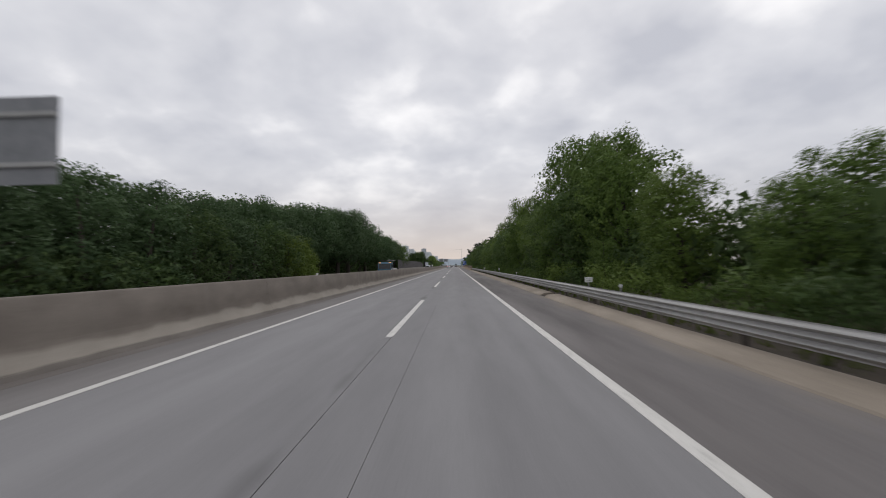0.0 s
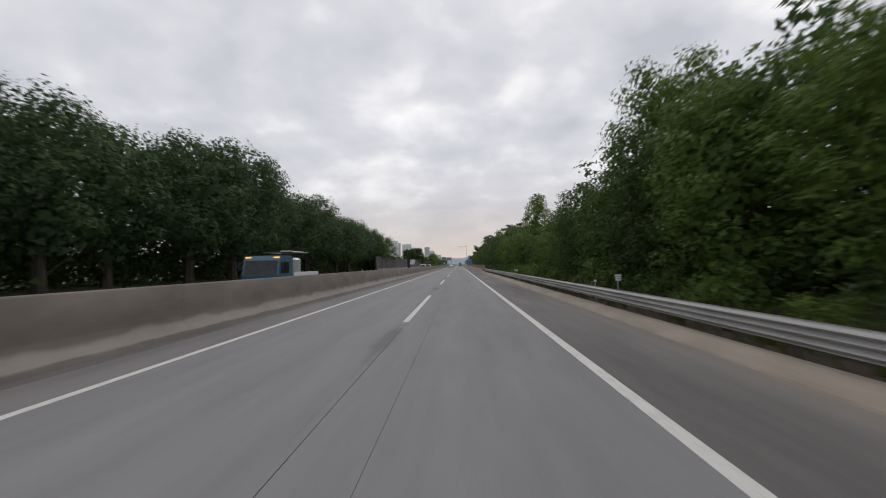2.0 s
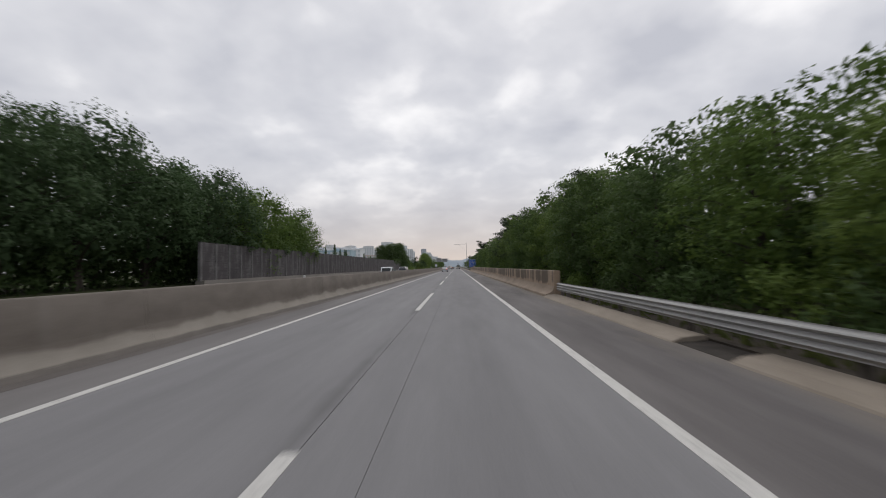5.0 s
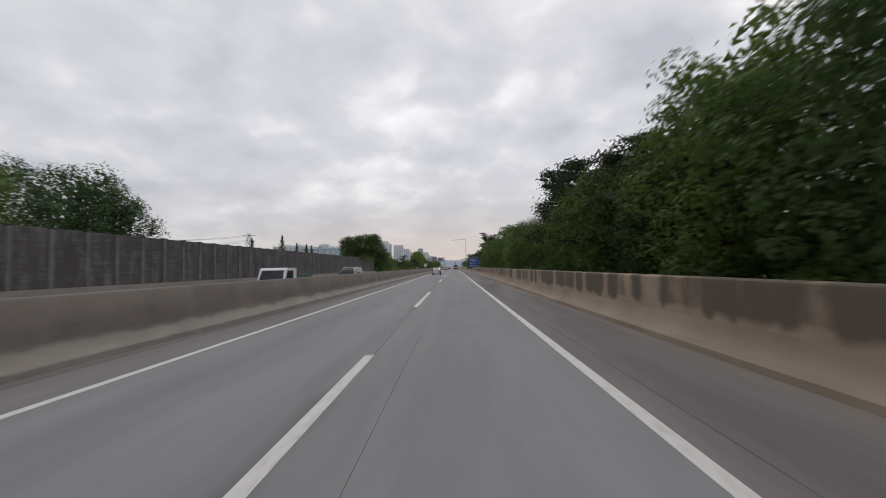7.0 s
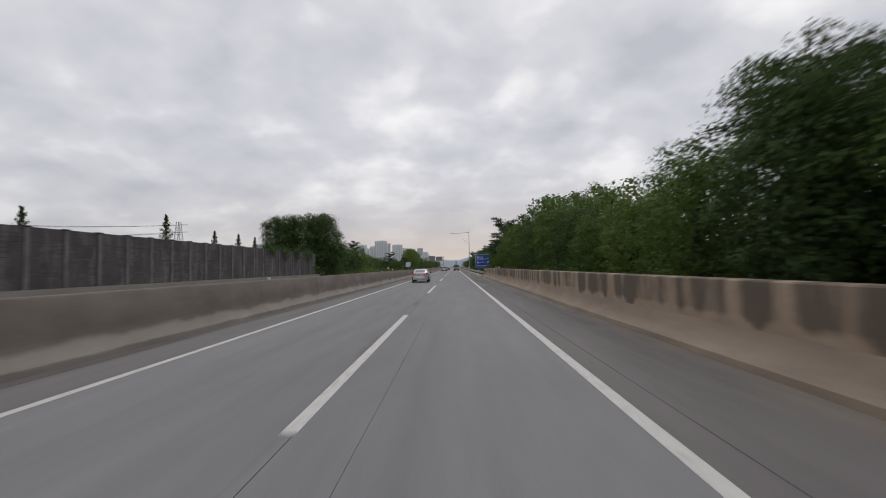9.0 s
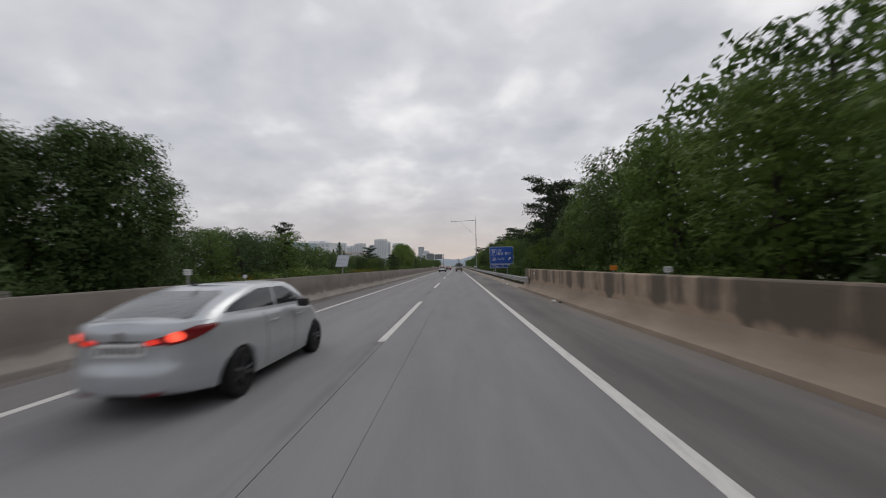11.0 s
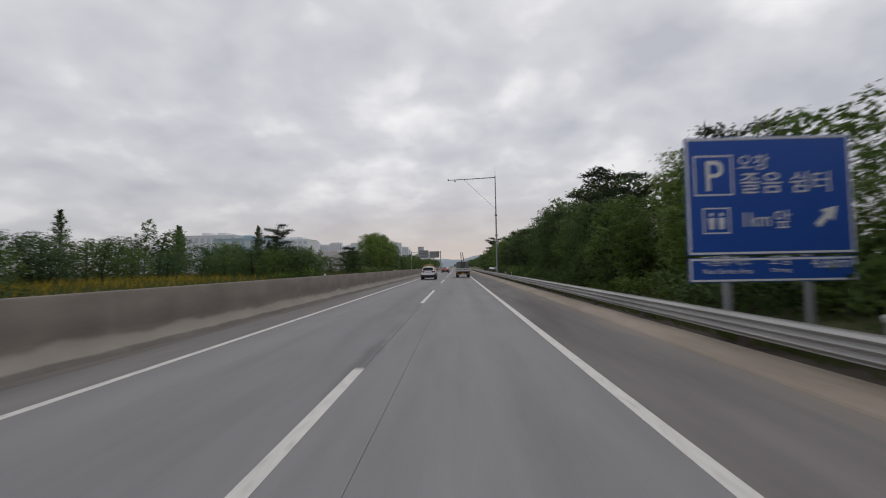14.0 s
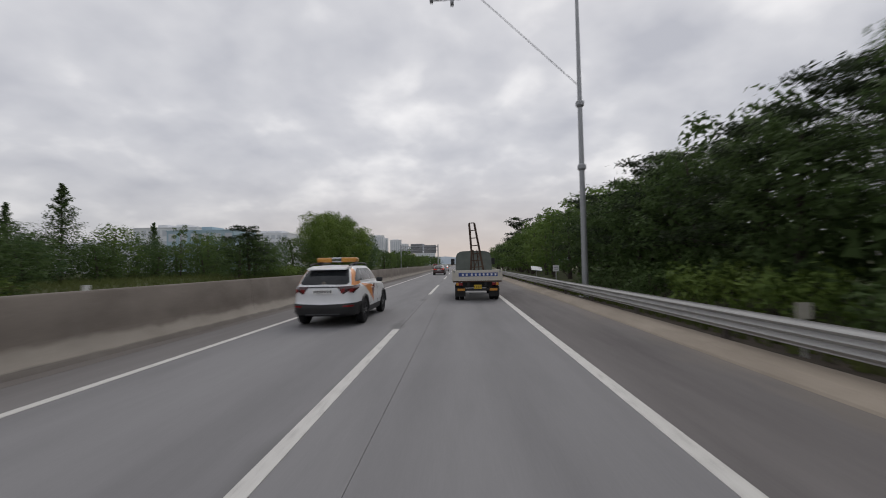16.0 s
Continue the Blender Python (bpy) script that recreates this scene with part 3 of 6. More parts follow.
def broadleaf(seed, h, spread, base, mat, label, clumps=64, per=62, leaf=0.27, name="tree", inner=900, shoots=2, taper=0.0):
    """A leafy tree: bent trunk, limbs out to the crown's surface, and cushions of leaves at the limb ends with dark gaps between them."""
    rng = np.random.default_rng(seed)
    t = thing(name, label, "tree", "trees beside the motorway")
    g = Geo()
    lean = rng.normal(size=2) * 0.05 * h
    r = 0.020 * h + 0.05 if spread > 2.5 else 0.009 * h + 0.02

    def stem(f):
        return np.array([lean[0] * f * f, lean[1] * f * f, h * 0.90 * f - 0.3])

    def girth(f):
        u = (f - base) / (1 - base)
        return 0.70 + 0.30 * min(1.0, u / 0.35) if u < 0.35 else math.sqrt(max(0.05, 1 - ((u - 0.35) / 0.70) ** 2))
    g.tube([stem(f) for f in (0, 0.12, 0.3, 0.5, 0.7, 0.86, 1.0)], [r * 1.35, r * 1.05, r * 0.9, r * 0.7, r * 0.5, r * 0.32, r * 0.15], 7)
    cs, ss, fs = [], [], []
    lobes = rng.random(3) * 6.28
    for i in range(clumps):
        f = base + 0.05 + (0.97 - base - 0.05) * ((i + 0.7 * rng.random()) / clumps) ** 0.92
        w = 2.39996 * i + 0.5 * rng.random()
        lobe = 1 + 0.16 * math.sin(2 * w + lobes[0]) + 0.12 * math.sin(3 * w + 7 * f + lobes[1])
        slim = 1 - taper * (f - base) / (1 - base)
        reach = spread * girth(f) * lobe * slim * (0.55 + 0.38 * rng.random() ** 0.6)
        rad = spread * (0.17 + 0.13 * rng.random()) * (0.4 + 0.6 * slim)
        p = stem(f)
        c = np.array([p[0] + math.cos(w) * reach, p[1] + math.sin(w) * reach, min(p[2] + 0.5, h - rad * 0.8)])
        if i % 4 == 0:
            limb(g, stem(max(0.05, f - 0.16)), c - np.array([0, 0, 0.25 * rad]), r * 0.40 * (1.1 - f), 0.015, rng, n=3)
        k = int(per * (0.6 + 0.8 * rng.random()) * (rad / (0.235 * spread)) ** 1.5)
        d = rng.normal(size=(k, 3))
        d[:, 2] += 0.55
        d /= np.linalg.norm(d, axis=1)[:, None]
        lump = 1 + 0.20 * np.sin(4 * d[:, 0] + 3 * d[:, 2] + i) + 0.14 * np.sin(9 * d[:, 1] + 5 * d[:, 0] + 2 * i)
        rr = rad * (0.62 + 0.42 * rng.random(k) ** 0.6) * lump
        cs.append(c + d * rr[:, None] * np.array([1.12, 1.12, 0.80]))
        ss.append(leaf * (0.55 + 0.75 * rng.random(k)))
        out_ = np.array([math.cos(w), math.sin(w), 0.15]) * 0.25
        fs.append(d + np.array([0, 0, 0.12]) + out_)
        # leafy shoots that break the outline
        for q in range(shoots):
            e = rng.normal(size=3) * np.array([0.8, 0.8, 0.4]) + np.array([0, 0, 0.75]) + 2.0 * out_
            e /= np.linalg.norm(e)
            m = 9
            u = 0.72 + 0.46 * np.arange(m)[:, None] / m
            cs.append(c + e * rad * u + rng.normal(size=(m, 3)) * leaf * 0.45)
            ss.append(leaf * (0.95 - 0.42 * np.arange(m) / m))
            fs.append(np.tile(e * 0.6 + np.array([0, 0, 0.5]), (m, 1)))
        # broad inner sprays keep the cushion from showing the sky
        b = max(8, k // 10)
        d = rng.normal(size=(b, 3))
        d /= np.linalg.norm(d, axis=1)[:, None]
        cs.append(c + d * rad * 0.36)
        ss.append(np.full(b, rad * 0.26) * (0.7 + 0.6 * rng.random(b)))
        fs.append(d * 0.75 + np.array([0, 0, 0.4]))
    # shaded sprays deep inside, along the trunk and the inner limbs
    b = inner
    f = base + 0.03 + (0.90 - base) * rng.random(b)
    d = rng.normal(size=(b, 3)) * np.array([1, 1, 0.4])
    d /= np.linalg.norm(d, axis=1)[:, None]
    gi = np.array([girth(x) for x in f])
    cs.append(np.stack([stem(x) for x in f]) + d * (spread * 0.56 * gi * rng.random(b) ** 0.5)[:, None])
    ss.append(0.34 * (0.7 + 0.6 * rng.random(b)))
    fs.append(d)
    c, f = np.concatenate(cs), np.concatenate(fs)
    c[:, 2] = np.maximum(c[:, 2], 0.15)
    part("trunk", g.mesh("trunk", bark_m, True), None, t)
    part("crown", leaf_mesh("crown", c, np.concatenate(ss), mat, rng, 0.92, face=f, soft=f), None, t)
    return t


def pine(seed, h, spread, label):
    """A pine: bare reddish trunk below, flat irregular plates of needles above."""
    rng = np.random.default_rng(seed)
    t = thing("pine_tree", label, "tree", "pines beside the motorway")
    g = Geo()
    lean = rng.normal(size=2) * 0.05 * h
    r = 0.016 * h + 0.05
    g.tube([(lean[0] * f * f, lean[1] * f * f, h * 0.97 * f - 0.3) for f in (0, 0.15, 0.35, 0.55, 0.75, 0.9, 1.0)], [r * 1.3, r, r * 0.85, r * 0.7, r * 0.5, r * 0.3, 0.02], 8)
    cs, ss = [], []
    for i in range(26):
        f = 0.34 + 0.66 * (i + rng.random() * 0.5) / 26
        p = Vector((lean[0] * f * f, lean[1] * f * f, h * 0.97 * f - 0.3))
        w = 2.4 * i + rng.random()
        reach = spread * (1.20 - f) ** 0.5 * (0.55 + 0.6 * rng.random())
        e = p + Vector((math.cos(w) * reach, math.sin(w) * reach, h * (0.01 + 0.06 * rng.random())))
        pts = limb(g, p, e, r * 0.35 * (1.15 - f), 0.012, rng, 0.02)
        for q in (pts[1], pts[2], pts[3], pts[3]):
            k = 57
            d = rng.normal(size=(k, 3)) * np.array([0.30, 0.30, 0.085]) * (0.55 + reach * 0.42)
            cs.append(np.array(q) + d + np.array([0, 0, 0.08]))
            ss.append(0.31 * (0.6 + 0.8 * rng.random(k)))
    part("trunk", g.mesh("trunk", bark_m, True), None, t)
    part("crown", leaf_mesh("crown", np.concatenate(cs), np.concatenate(ss), needle_m, rng, 0.30, -0.2, 0.2), None, t)
    return t


def conifer(seed, h, spread, label):
    """A small pointed conifer or young poplar with an upright outline."""
    rng = np.random.default_rng(seed)
    t = thing("pointed_tree", label, "tree", "young trees beyond the barrier")
    g = Geo().tube([(0, 0, -0.2), (0, 0, h * 0.5), (0.03 * h * rng.normal(), 0, h * 0.97)], [0.09, 0.06, 0.01], 7)
    cs, ss = [], []
    for i in range(44):
        f = 0.08 + 0.92 * i / 44
        w = 2.4 * i
        reach = spread * (1.0 - 0.97 * f) * (0.78 + 0.26 * rng.random())
        e = Vector((math.cos(w) * reach, math.sin(w) * reach, h * f + reach * 0.35))
        limb(g, (0, 0, h * f * 0.97), e, 0.02, 0.006, rng, 0.0, 4, 3)
        k = 130
        u = rng.random((k, 1))
        cs.append(np.array([0, 0, h * f * 0.97]) * (1 - u) + np.array(e) * u + rng.normal(size=(k, 3)) * 0.11 * (0.5 + reach))
        ss.append(0.165 * (0.6 + 0.8 * rng.random(k)))
    part("trunk", g.mesh("trunk", bark_m, True), None, t)
    part("crown", leaf_mesh("crown", np.concatenate(cs), np.concatenate(ss), leaf_dark, rng, soft=np.concatenate(cs) * np.array([0.5, 0.5, 0]) + np.array([0, 0, 0.5])), None, t)
    return t


def shrub(seed, h, spread, mat, label, n=18, per=72, leaf=0.14):
    rng = np.random.default_rng(seed)
    t = thing("shrub", label, "shrub", "undergrowth along the verge")
    g = Geo()
    cs, ss, fs = [], [], []
    for i in range(n):
        w, rr = 2.4 * i, spread * (rng.random() ** 0.6)
        e = Vector((math.cos(w) * rr, math.sin(w) * rr, h * (0.25 + 0.75 * rng.random()) * (1.05 - 0.5 * (rr / spread) ** 2)))
        if i % 2 == 0:
            limb(g, (e.x * 0.15, e.y * 0.15, -0.1), e, 0.025, 0.008, rng, 0.0, 4, 3)
        k = int(per * (0.6 + 0.8 * rng.random()))
        d = rng.normal(size=(k, 3))
        cs.append(np.array(e) * np.array([1, 1, 0.9]) + d * np.array([0.2, 0.2, 0.17]) * (0.6 + 0.4 * h))
        fs.append(d * 0.5 + np.array([0, 0, 0.6]) + np.array(e) * np.array([0.5, 0.5, 0]))
        ss.append(leaf * (0.5 + 0.9 * rng.random(k)))
    if h > 3:
        k = 220
        d = rng.normal(size=(k, 3)) * np.array([0.42 * spread, 0.42 * spread, 0.24 * h])
        cs.append(d + np.array([0, 0, 0.45 * h]))
        fs.append(d * 0.4 + np.array([0, 0, 0.5]))
        ss.append(0.42 * (0.7 + 0.6 * rng.random(k)))
    c = np.concatenate(cs)
    c[:, 2] = np.abs(c[:, 2])
    part("stem", g.mesh("stem", bark_m), None, t)
    part("foliage", leaf_mesh("foliage", c, np.concatenate(ss), mat, rng, soft=np.concatenate(fs)), None, t)
    return t


DARK, MID, LIGHT = "broad-leaved tree with a dense dark green crown", "leafy green tree with branches down to the undergrowth", "light green tree with a loose airy crown"
kinds = {
    "dark": [broadleaf(s, 10.0, 3.5, 0.10, leaf_dark, DARK, 58, 146, 0.153) for s in (11, 12)],
    "mid": [broadleaf(s, 10.0, 3.4, 0.08, leaf_mid, MID, 58, 146, 0.153) for s in (21, 22, 23)],
    "light": [broadleaf(s, 10.0, 3.0, 0.14, leaf_light, LIGHT, 52, 185, 0.135) for s in (31, 32)],
    "wood": [broadleaf(s, 10.0, 3.6, 0.24, leaf_wood, "tall dark green tree in a dense roadside wood", 60, 150, 0.16, "wood_tree") for s in (14, 15, 16)],
    "back": [broadleaf(s, 10.0, 3.5, 0.10, m, l, 40, 38, 0.30, "tree", 170, 1) for s, m, l in ((24, leaf_mid, MID), (25, leaf_dark, DARK))],
    "field": [broadleaf(s, 10.0, 3.6, 0.04, m, l, 48, 66, 0.22, "field_tree", 480, 1) for s, m, l in ((26, leaf_wood, "rounded green tree in the field"), (27, leaf_dark, "dark rounded tree in the field"), (28, leaf_mid, "fresh green rounded tree in the field"))],
    "spring": [broadleaf(s, 6.0, 3.0, 0.03, leaf_spring, "yellowish green young tree in front of the wood", 50, 120, 0.15, "tree", 260, 1) for s in (33, 34)],
    "big": [broadleaf(29, 10.0, 3.7, 0.06, leaf_dark, "large rounded dark green tree beyond the opposite carriageway", 92, 300, 0.14, "tree", 2600, 2)],
    "tall": [broadleaf(41, 10.0, 2.6, 0.2, leaf_light, "tall narrow light green tree above the hedge", 84, 110, 0.125, "tree", 300, 2, 0.72)],
    "wispy": [broadleaf(s, 10.0, 1.7, 0.35, leaf_mid, "thin young tree with sparse twigs", 17, 64, 0.17, "young_tree", 24, 3) for s in (43, 44)],
    "pine": [pine(s, 10.0, 3.6, "dark green pine with flat tiers of needles") for s in (51, 52)],
    "cone": [conifer(s, 10.0, 3.3, "small pointed green tree in the field") for s in (61, 62)],
    "shrub": [shrub(s, 1.6, 1.15, m, l) for s, m, l in ((71, leaf_mid, "green shrub behind the guardrail"), (72, leaf_dark, "dark green shrub behind the guardrail"), (73, leaf_light, "bright green shrub among the verge plants"))],
    "thicket": [shrub(s, 3.6, 2.4, leaf_dark, "tall dark green bush among the trees", 28, 55, 0.205) for s in (76, 77)],
}
used = set()


def plant(kind, x, y, h, wide=1.0, i=None, rng=None, unit=10.0):
    """Stands one of a kind of tree at a place, scaled to its height."""
    src = kinds[kind][(i if i is not None else 0) % len(kinds[kind])]
    s = h / unit
    turn = float(rng.random() * 360) if rng is not None else 0.0
    m = pose(x, y, 0.05, 0, 0, turn) @ Matrix.Diagonal((s * wide, s * wide, s, 1))
    if src.name not in used:
        used.add(src.name)
        src.matrix_basis = m
        return src
    ob = copy_thing(src, Matrix())
    ob.matrix_basis = m
    return ob


def heights(y, table):
    return float(np.interp(y, [a for a, _ in table], [b for _, b in table]))


RIGHT = [(-40, 7), (10, 5.0), (21, 5.0), (26, 6.4), (34, 8.0), (42, 8.8), (50, 7.0), (54, 7.6), (59, 8.6), (64, 8.9), (69, 9.2), (77, 8.4), (82, 7.3), (87, 6.6), (91, 5.4), (96, 5.9), (100, 5.7), (108, 6.4), (114, 6.6), (117, 6.6), (121, 6.0), (126, 7.6), (130, 7.2), (136, 8.4), (145, 8.7),
         (155, 9.4), (163, 9.4), (171, 8.2), (176, 8.0), (183, 7.8), (188, 7.8), (193, 7.6), (197, 7.2), (201, 7.3), (205, 7.5), (209, 5.4), (213, 5.2), (222, 7.2), (230, 7.6), (242, 8.8), (248, 9.0), (252, 8.4), (256, 7.8), (259, 7.2), (263, 5.3), (273, 5.0), (277, 5.4), (280, 6.0), (284, 5.8), (288, 5.8), (293, 5.8), (297, 6.4), (300, 7.1), (304, 6.4), (310, 6.2), (315, 7.3), (320, 8.4), (327, 8.2),
         (333, 6.9), (336, 7.0), (340, 7.6), (344, 7.2), (350, 7.0), (362, 7.2), (376, 7.4), (392, 7.0), (420, 6.2), (470, 6.5), (600, 7)]
LEFT = [(-40, 7.0), (25, 7.4), (34, 8.8), (40, 8.8), (46, 8.8), (52, 10.0), (60, 10.2), (66, 11.6), (72, 12.0), (78, 12.6), (86, 13.4), (91, 14.2), (97, 13.0), (101, 13.0), (105, 13.2), (110, 12.5), (115, 12.2), (120, 11.6), (126, 11.8), (131, 10.8), (138, 12.6), (141, 10.2), (144, 12.4), (149, 9.6), (152, 11.0), (160, 9.8), (168, 8.0), (176, 7.0)]
rng = np.random.default_rng(7)
# the near side: a bushy front row, a taller row behind
y, i = 10.0, 0
while y < 420:
    h = heights(y, RIGHT)
    k = ("mid", "dark", "mid", "light", "mid", "dark")[i % 6] if y < 322 else "dark" if y < 352 else "back"
    if 25.6 < y < 31.6:
        y += 3.0
        continue
    low = 0.5 if 31.5 < y < 34 else 1.0
    plant(k, (10.9 if not 283 < y < 295 else 13.2) + rng.normal() * 0.4, y, low * h * (0.80 + 0.16 * rng.random()), 1.0 + 0.12 * rng.random(), int(rng.integers(3)), rng)
    y += 4.6 + rng.random() * 0.8
    i += 1
y, i = 12.0, 0
while y < 440:
    h = heights(y, RIGHT)
    if 26.5 < y < 33.5:
        y += 3.5
        continue
    k = "pine" if i % 3 == 1 and (150 < y < 215 or 258 < y < 280 or 296 < y < 345) else "back"
    plant(k, 15.0 + rng.normal() * 0.6, y, 1.6 + (h - 1.6) * ((1.24 if y > 39 else 0.35) + 0.14 * rng.random()), 1.1, int(rng.integers(3)), rng)
    y += 4.9 + rng.random() * 1.0
    i += 1
for x, y, h, k, wd in ((12.6, 34.8, 8.8, "mid", 0.9), (12.8, 37.4, 11.3, "mid", 0.85), (12.6, 41.6, 12.8, "mid", 0.9), (12.7, 46.6, 13.8, "mid", 0.88), (12.6, 70.2, 12.2, "light", 0.85), (12.8, 64.5, 9.2, "mid", 1.0), (13.2, 112.4, 13.2, "tall", 1.1),
                       (12.0, 170, 8.0, "pine", 1.2), (12.3, 174.2, 9.0, "pine", 1.2), (12.6, 165.5, 8.6, "pine", 1.2), (11.8, 177.6, 9.3, "pine", 1.2), (12.6, 182.6, 9.6, "pine", 1.1), (12.3, 187.6, 11.3, "pine", 0.85), (12.4, 191.0, 11.1, "pine", 0.75), (10.4, 199, 7.3, "dark", 0.9), (12.8, 264.6, 8.4, "pine", 0.9), (12.2, 269.0, 10.0, "pine", 0.9), (12.4, 273.0, 11.6, "pine", 0.9), (13.2, 275.4, 9.6, "pine", 0.6), (11.8, 314.5, 7.4, "pine", 1.1),
                       (11.6, 307, 6.5, "pine", 1.0), (13.2, 285.8, 8.0, "light", 0.8), (13.4, 282.2, 7.8, "light", 0.8), (11.0, 384, 8.6, "pine", 1.0), (11.2, 335.5, 6.3, "pine", 1.2), (11.4, 341, 6.8, "pine", 1.3), (11.6, 346.5, 6.4, "pine", 1.3), (11.8, 352, 6.6, "pine", 1.2)):
    plant(k, x, y, h, wd, int(rng.integers(3)), rng)
for x, y, h in ((12.3, 284.5, 2.6), (12.0, 287, 2.2), (12.6, 289.5, 2.8), (12.2, 292, 2.4), (12.4, 294.5, 2.6), (12.8, 297, 2.6)):
    plant("shrub", x, y, h, 1.15, int(rng.integers(2)), rng, 1.6)
y = -6.0
while y < 345:
    wall = W0 - 2 < y < W1
    if 280 < y < 294:
        y += 2.0
        continue
    plant("shrub", (9.2 if not wall else 9.5) + rng.normal() * 0.3, y, 0.9 + rng.random() * 1.0, 1.05, (1, 1, 0, 2)[int(rng.integers(4))], rng, 1.6)
    y += 2.3 + rng.random() * 1.2
thick = np.random.default_rng(5)
y = 6.0
while y < 350:
    if not 279 < y < 296:
        plant("thicket", 13.0 + thick.normal() * 0.4, y, 3.4 + thick.random() * 0.9, 1.05, 1, thick, 3.6)
    y += 3.3 + thick.random() * 0.8

y = 50.0
while y < 250:
    plant("back", 18.2 + thick.normal() * 0.5, y, 1.4 + 0.85 * heights(y, RIGHT), 1.15, int(thick.integers(2)), thick)
    y += 5.6 + thick.random()

# beyond the opposite carriageway: a dense wood, then lower trees
y, i = 16.0, 0
while y < 168:
    h = heights(y, LEFT)
    if y > 146:
        plant("mid", -20.3 + rng.normal() * 0.5, y, h * (0.92 + 0.10 * rng.random()), 1.1, int(rng.integers(3)), rng)
    else:
        plant("wood", -20.3 + rng.normal() * 0.6, y, h * (0.90 + 0.10 * rng.random()), 1.05, int(rng.integers(3)), rng)
    plant("back", -26 + rng.normal() * 0.8, y + 2.6, 1.6 + (h - 1.6) * (1.02 + 0.1 * rng.random()), 1.2, 1, rng)
    y += 4.9 + rng.random() * 0.9
    i += 1
for x, y, h in ((-27.0, 174, 9.4), (-28.0, 181, 10.4), (-28.5, 185, 9.0)):
    plant("wood", x, y, h, 1.0, 1, rng)
y = 18.0
while y < 172:
    if y < 40:
        plant("shrub", -17.9 + rng.normal() * 0.4, y, 2.0 + rng.random() * 0.9, 1.2, 1 if rng.random() < 0.8 else 0, rng, 1.6)
    plant("thicket", -22.8 + rng.normal() * 0.6, y + 1.0, 3.6 + rng.random() * 1.2, 0.95, 1, rng, 3.6)
    y += 2.5 + rng.random()
for x, y, h in ((-17.8, 25, 6.4), (-17.7, 29.5, 6.6), (-17.8, 34, 6.8), (-17.6, 38.5, 6.6), (-17.6, 43, 6.2), (-17.6, 47, 6.6), (-17.5, 51, 6.1), (-17.4, 54.6, 5.6), (-17.5, 57.4, 5.0), (-17.4, 59.8, 3.6), (-17.3, 61.6, 2.1), (-17.2, 63.0, 1.2)):
    if y > 52:
        plant("spring", x, y, h, 1.0, int(rng.integers(2)), rng, 6.0)
    else:
        plant("field", x, y, h, 1.15, int(rng.integers(2)), rng)
for x, y, h, wd in ((-19.0, 250.2, 10.6, 1.05), (-22.5, 246.5, 9.8, 1.0)):
    plant("big", x, y, h, wd, 0, rng)
for x, y, h in ((-18.4, 240, 3.0), (-18.2, 243.5, 3.2), (-18.3, 247, 3.0), (-18.2, 250.5, 3.2), (-18.4, 254, 3.0), (-21.5, 241, 4.0), (-21.5, 245, 4.2), (-21.8, 249, 4.0), (-21.5, 253, 4.0), (-24.5, 243, 4.6), (-24.5, 249, 4.6), (-24.5, 255, 4.6)):
    plant("thicket", x, y, h, 0.95, 1, rng, 3.6)
LOW = [(256, 5.4), (268, 6.2), (276, 6.6), (281, 6.0), (284, 5.2), (296, 5.5), (300, 4.6), (326, 4.6), (334, 5.3), (340, 5.0), (346, 4.4)]
y, i = 256.0, 0
while y < 341:
    h = heights(y, LOW)
    if not 300 < y < 326:
        plant("field", -20.8 + rng.normal() * 0.7, y, h * (0.82 + 0.26 * rng.random()), 1.3, i, rng)
        if y < 300:
            plant("field", -25.5 + rng.normal() * 0.7, y + 2, h * (0.90 + 0.2 * rng.random()), 1.25, i + 1, rng)
    y += 3.7 + rng.random() * 1.1
    i += 1
for k in range(13):
    plant("field", -31.5 + rng.normal() * 1.5, 303 + 4.1 * k, 3.4 + 1.6 * rng.random(), 1.35, k, rng)
dusk = np.random.default_rng(23)
for x, y, h in ((-18.6, 331.5, 4.0), (-18.4, 335, 4.3), (-18.6, 338.4, 4.0), (-22.5, 340.5, 4.2), (-24, 333, 4.8), (-25, 338, 4.6), (-31, 345, 4.0), (-33, 348.5, 4.4), (-31.5, 352, 4.2), (-34, 355.5, 4.6), (-32, 359, 4.3), (-35, 362.5, 4.8), (-31, 365, 4.2), (-28, 368.5, 4.6), (-33, 371, 5.0), (-27, 374.5, 4.8)):
    plant("field", x, y, h, 1.45, 1, dusk)
# an uneven line of bushes behind the meadow, with pointed and wispy young trees standing out of it
y = 296.0
while y < 392:
    plant("field", -37 + rng.normal() * 1.6, y, 5.2 + 2.4 * rng.random(), 1.3, i, rng)
    y += 3.7 + rng.random() * 1.8
    i += 1
for x, y, h, wd in ((-41, 311, 7.6, 0.95), (-40, 324, 8.4, 0.95), (-42.3, 345.4, 8.9, 1.0), (-57, 367, 11.2, 0.9), (-36.8, 360.2, 10.2, 1.1), (-33, 352, 7.0, 0.9), (-46, 384, 9.0, 0.9), (-27, 262, 7.0, 1.0)):
    plant("cone", x, y, h, wd, int(rng.integers(2)), rng)
for x, y, h, wd in ((-38, 333, 9.2, 0.7), (-37, 338, 7.8, 0.8), (-29, 366, 7.0, 0.8), (-31, 372, 6.8, 0.8), (-30, 377, 6.6, 0.8), (-43, 318, 8.2, 0.8), (-39, 306, 7.4, 0.8)):
    plant("wispy", x, y, h, wd, int(rng.integers(2)), rng)
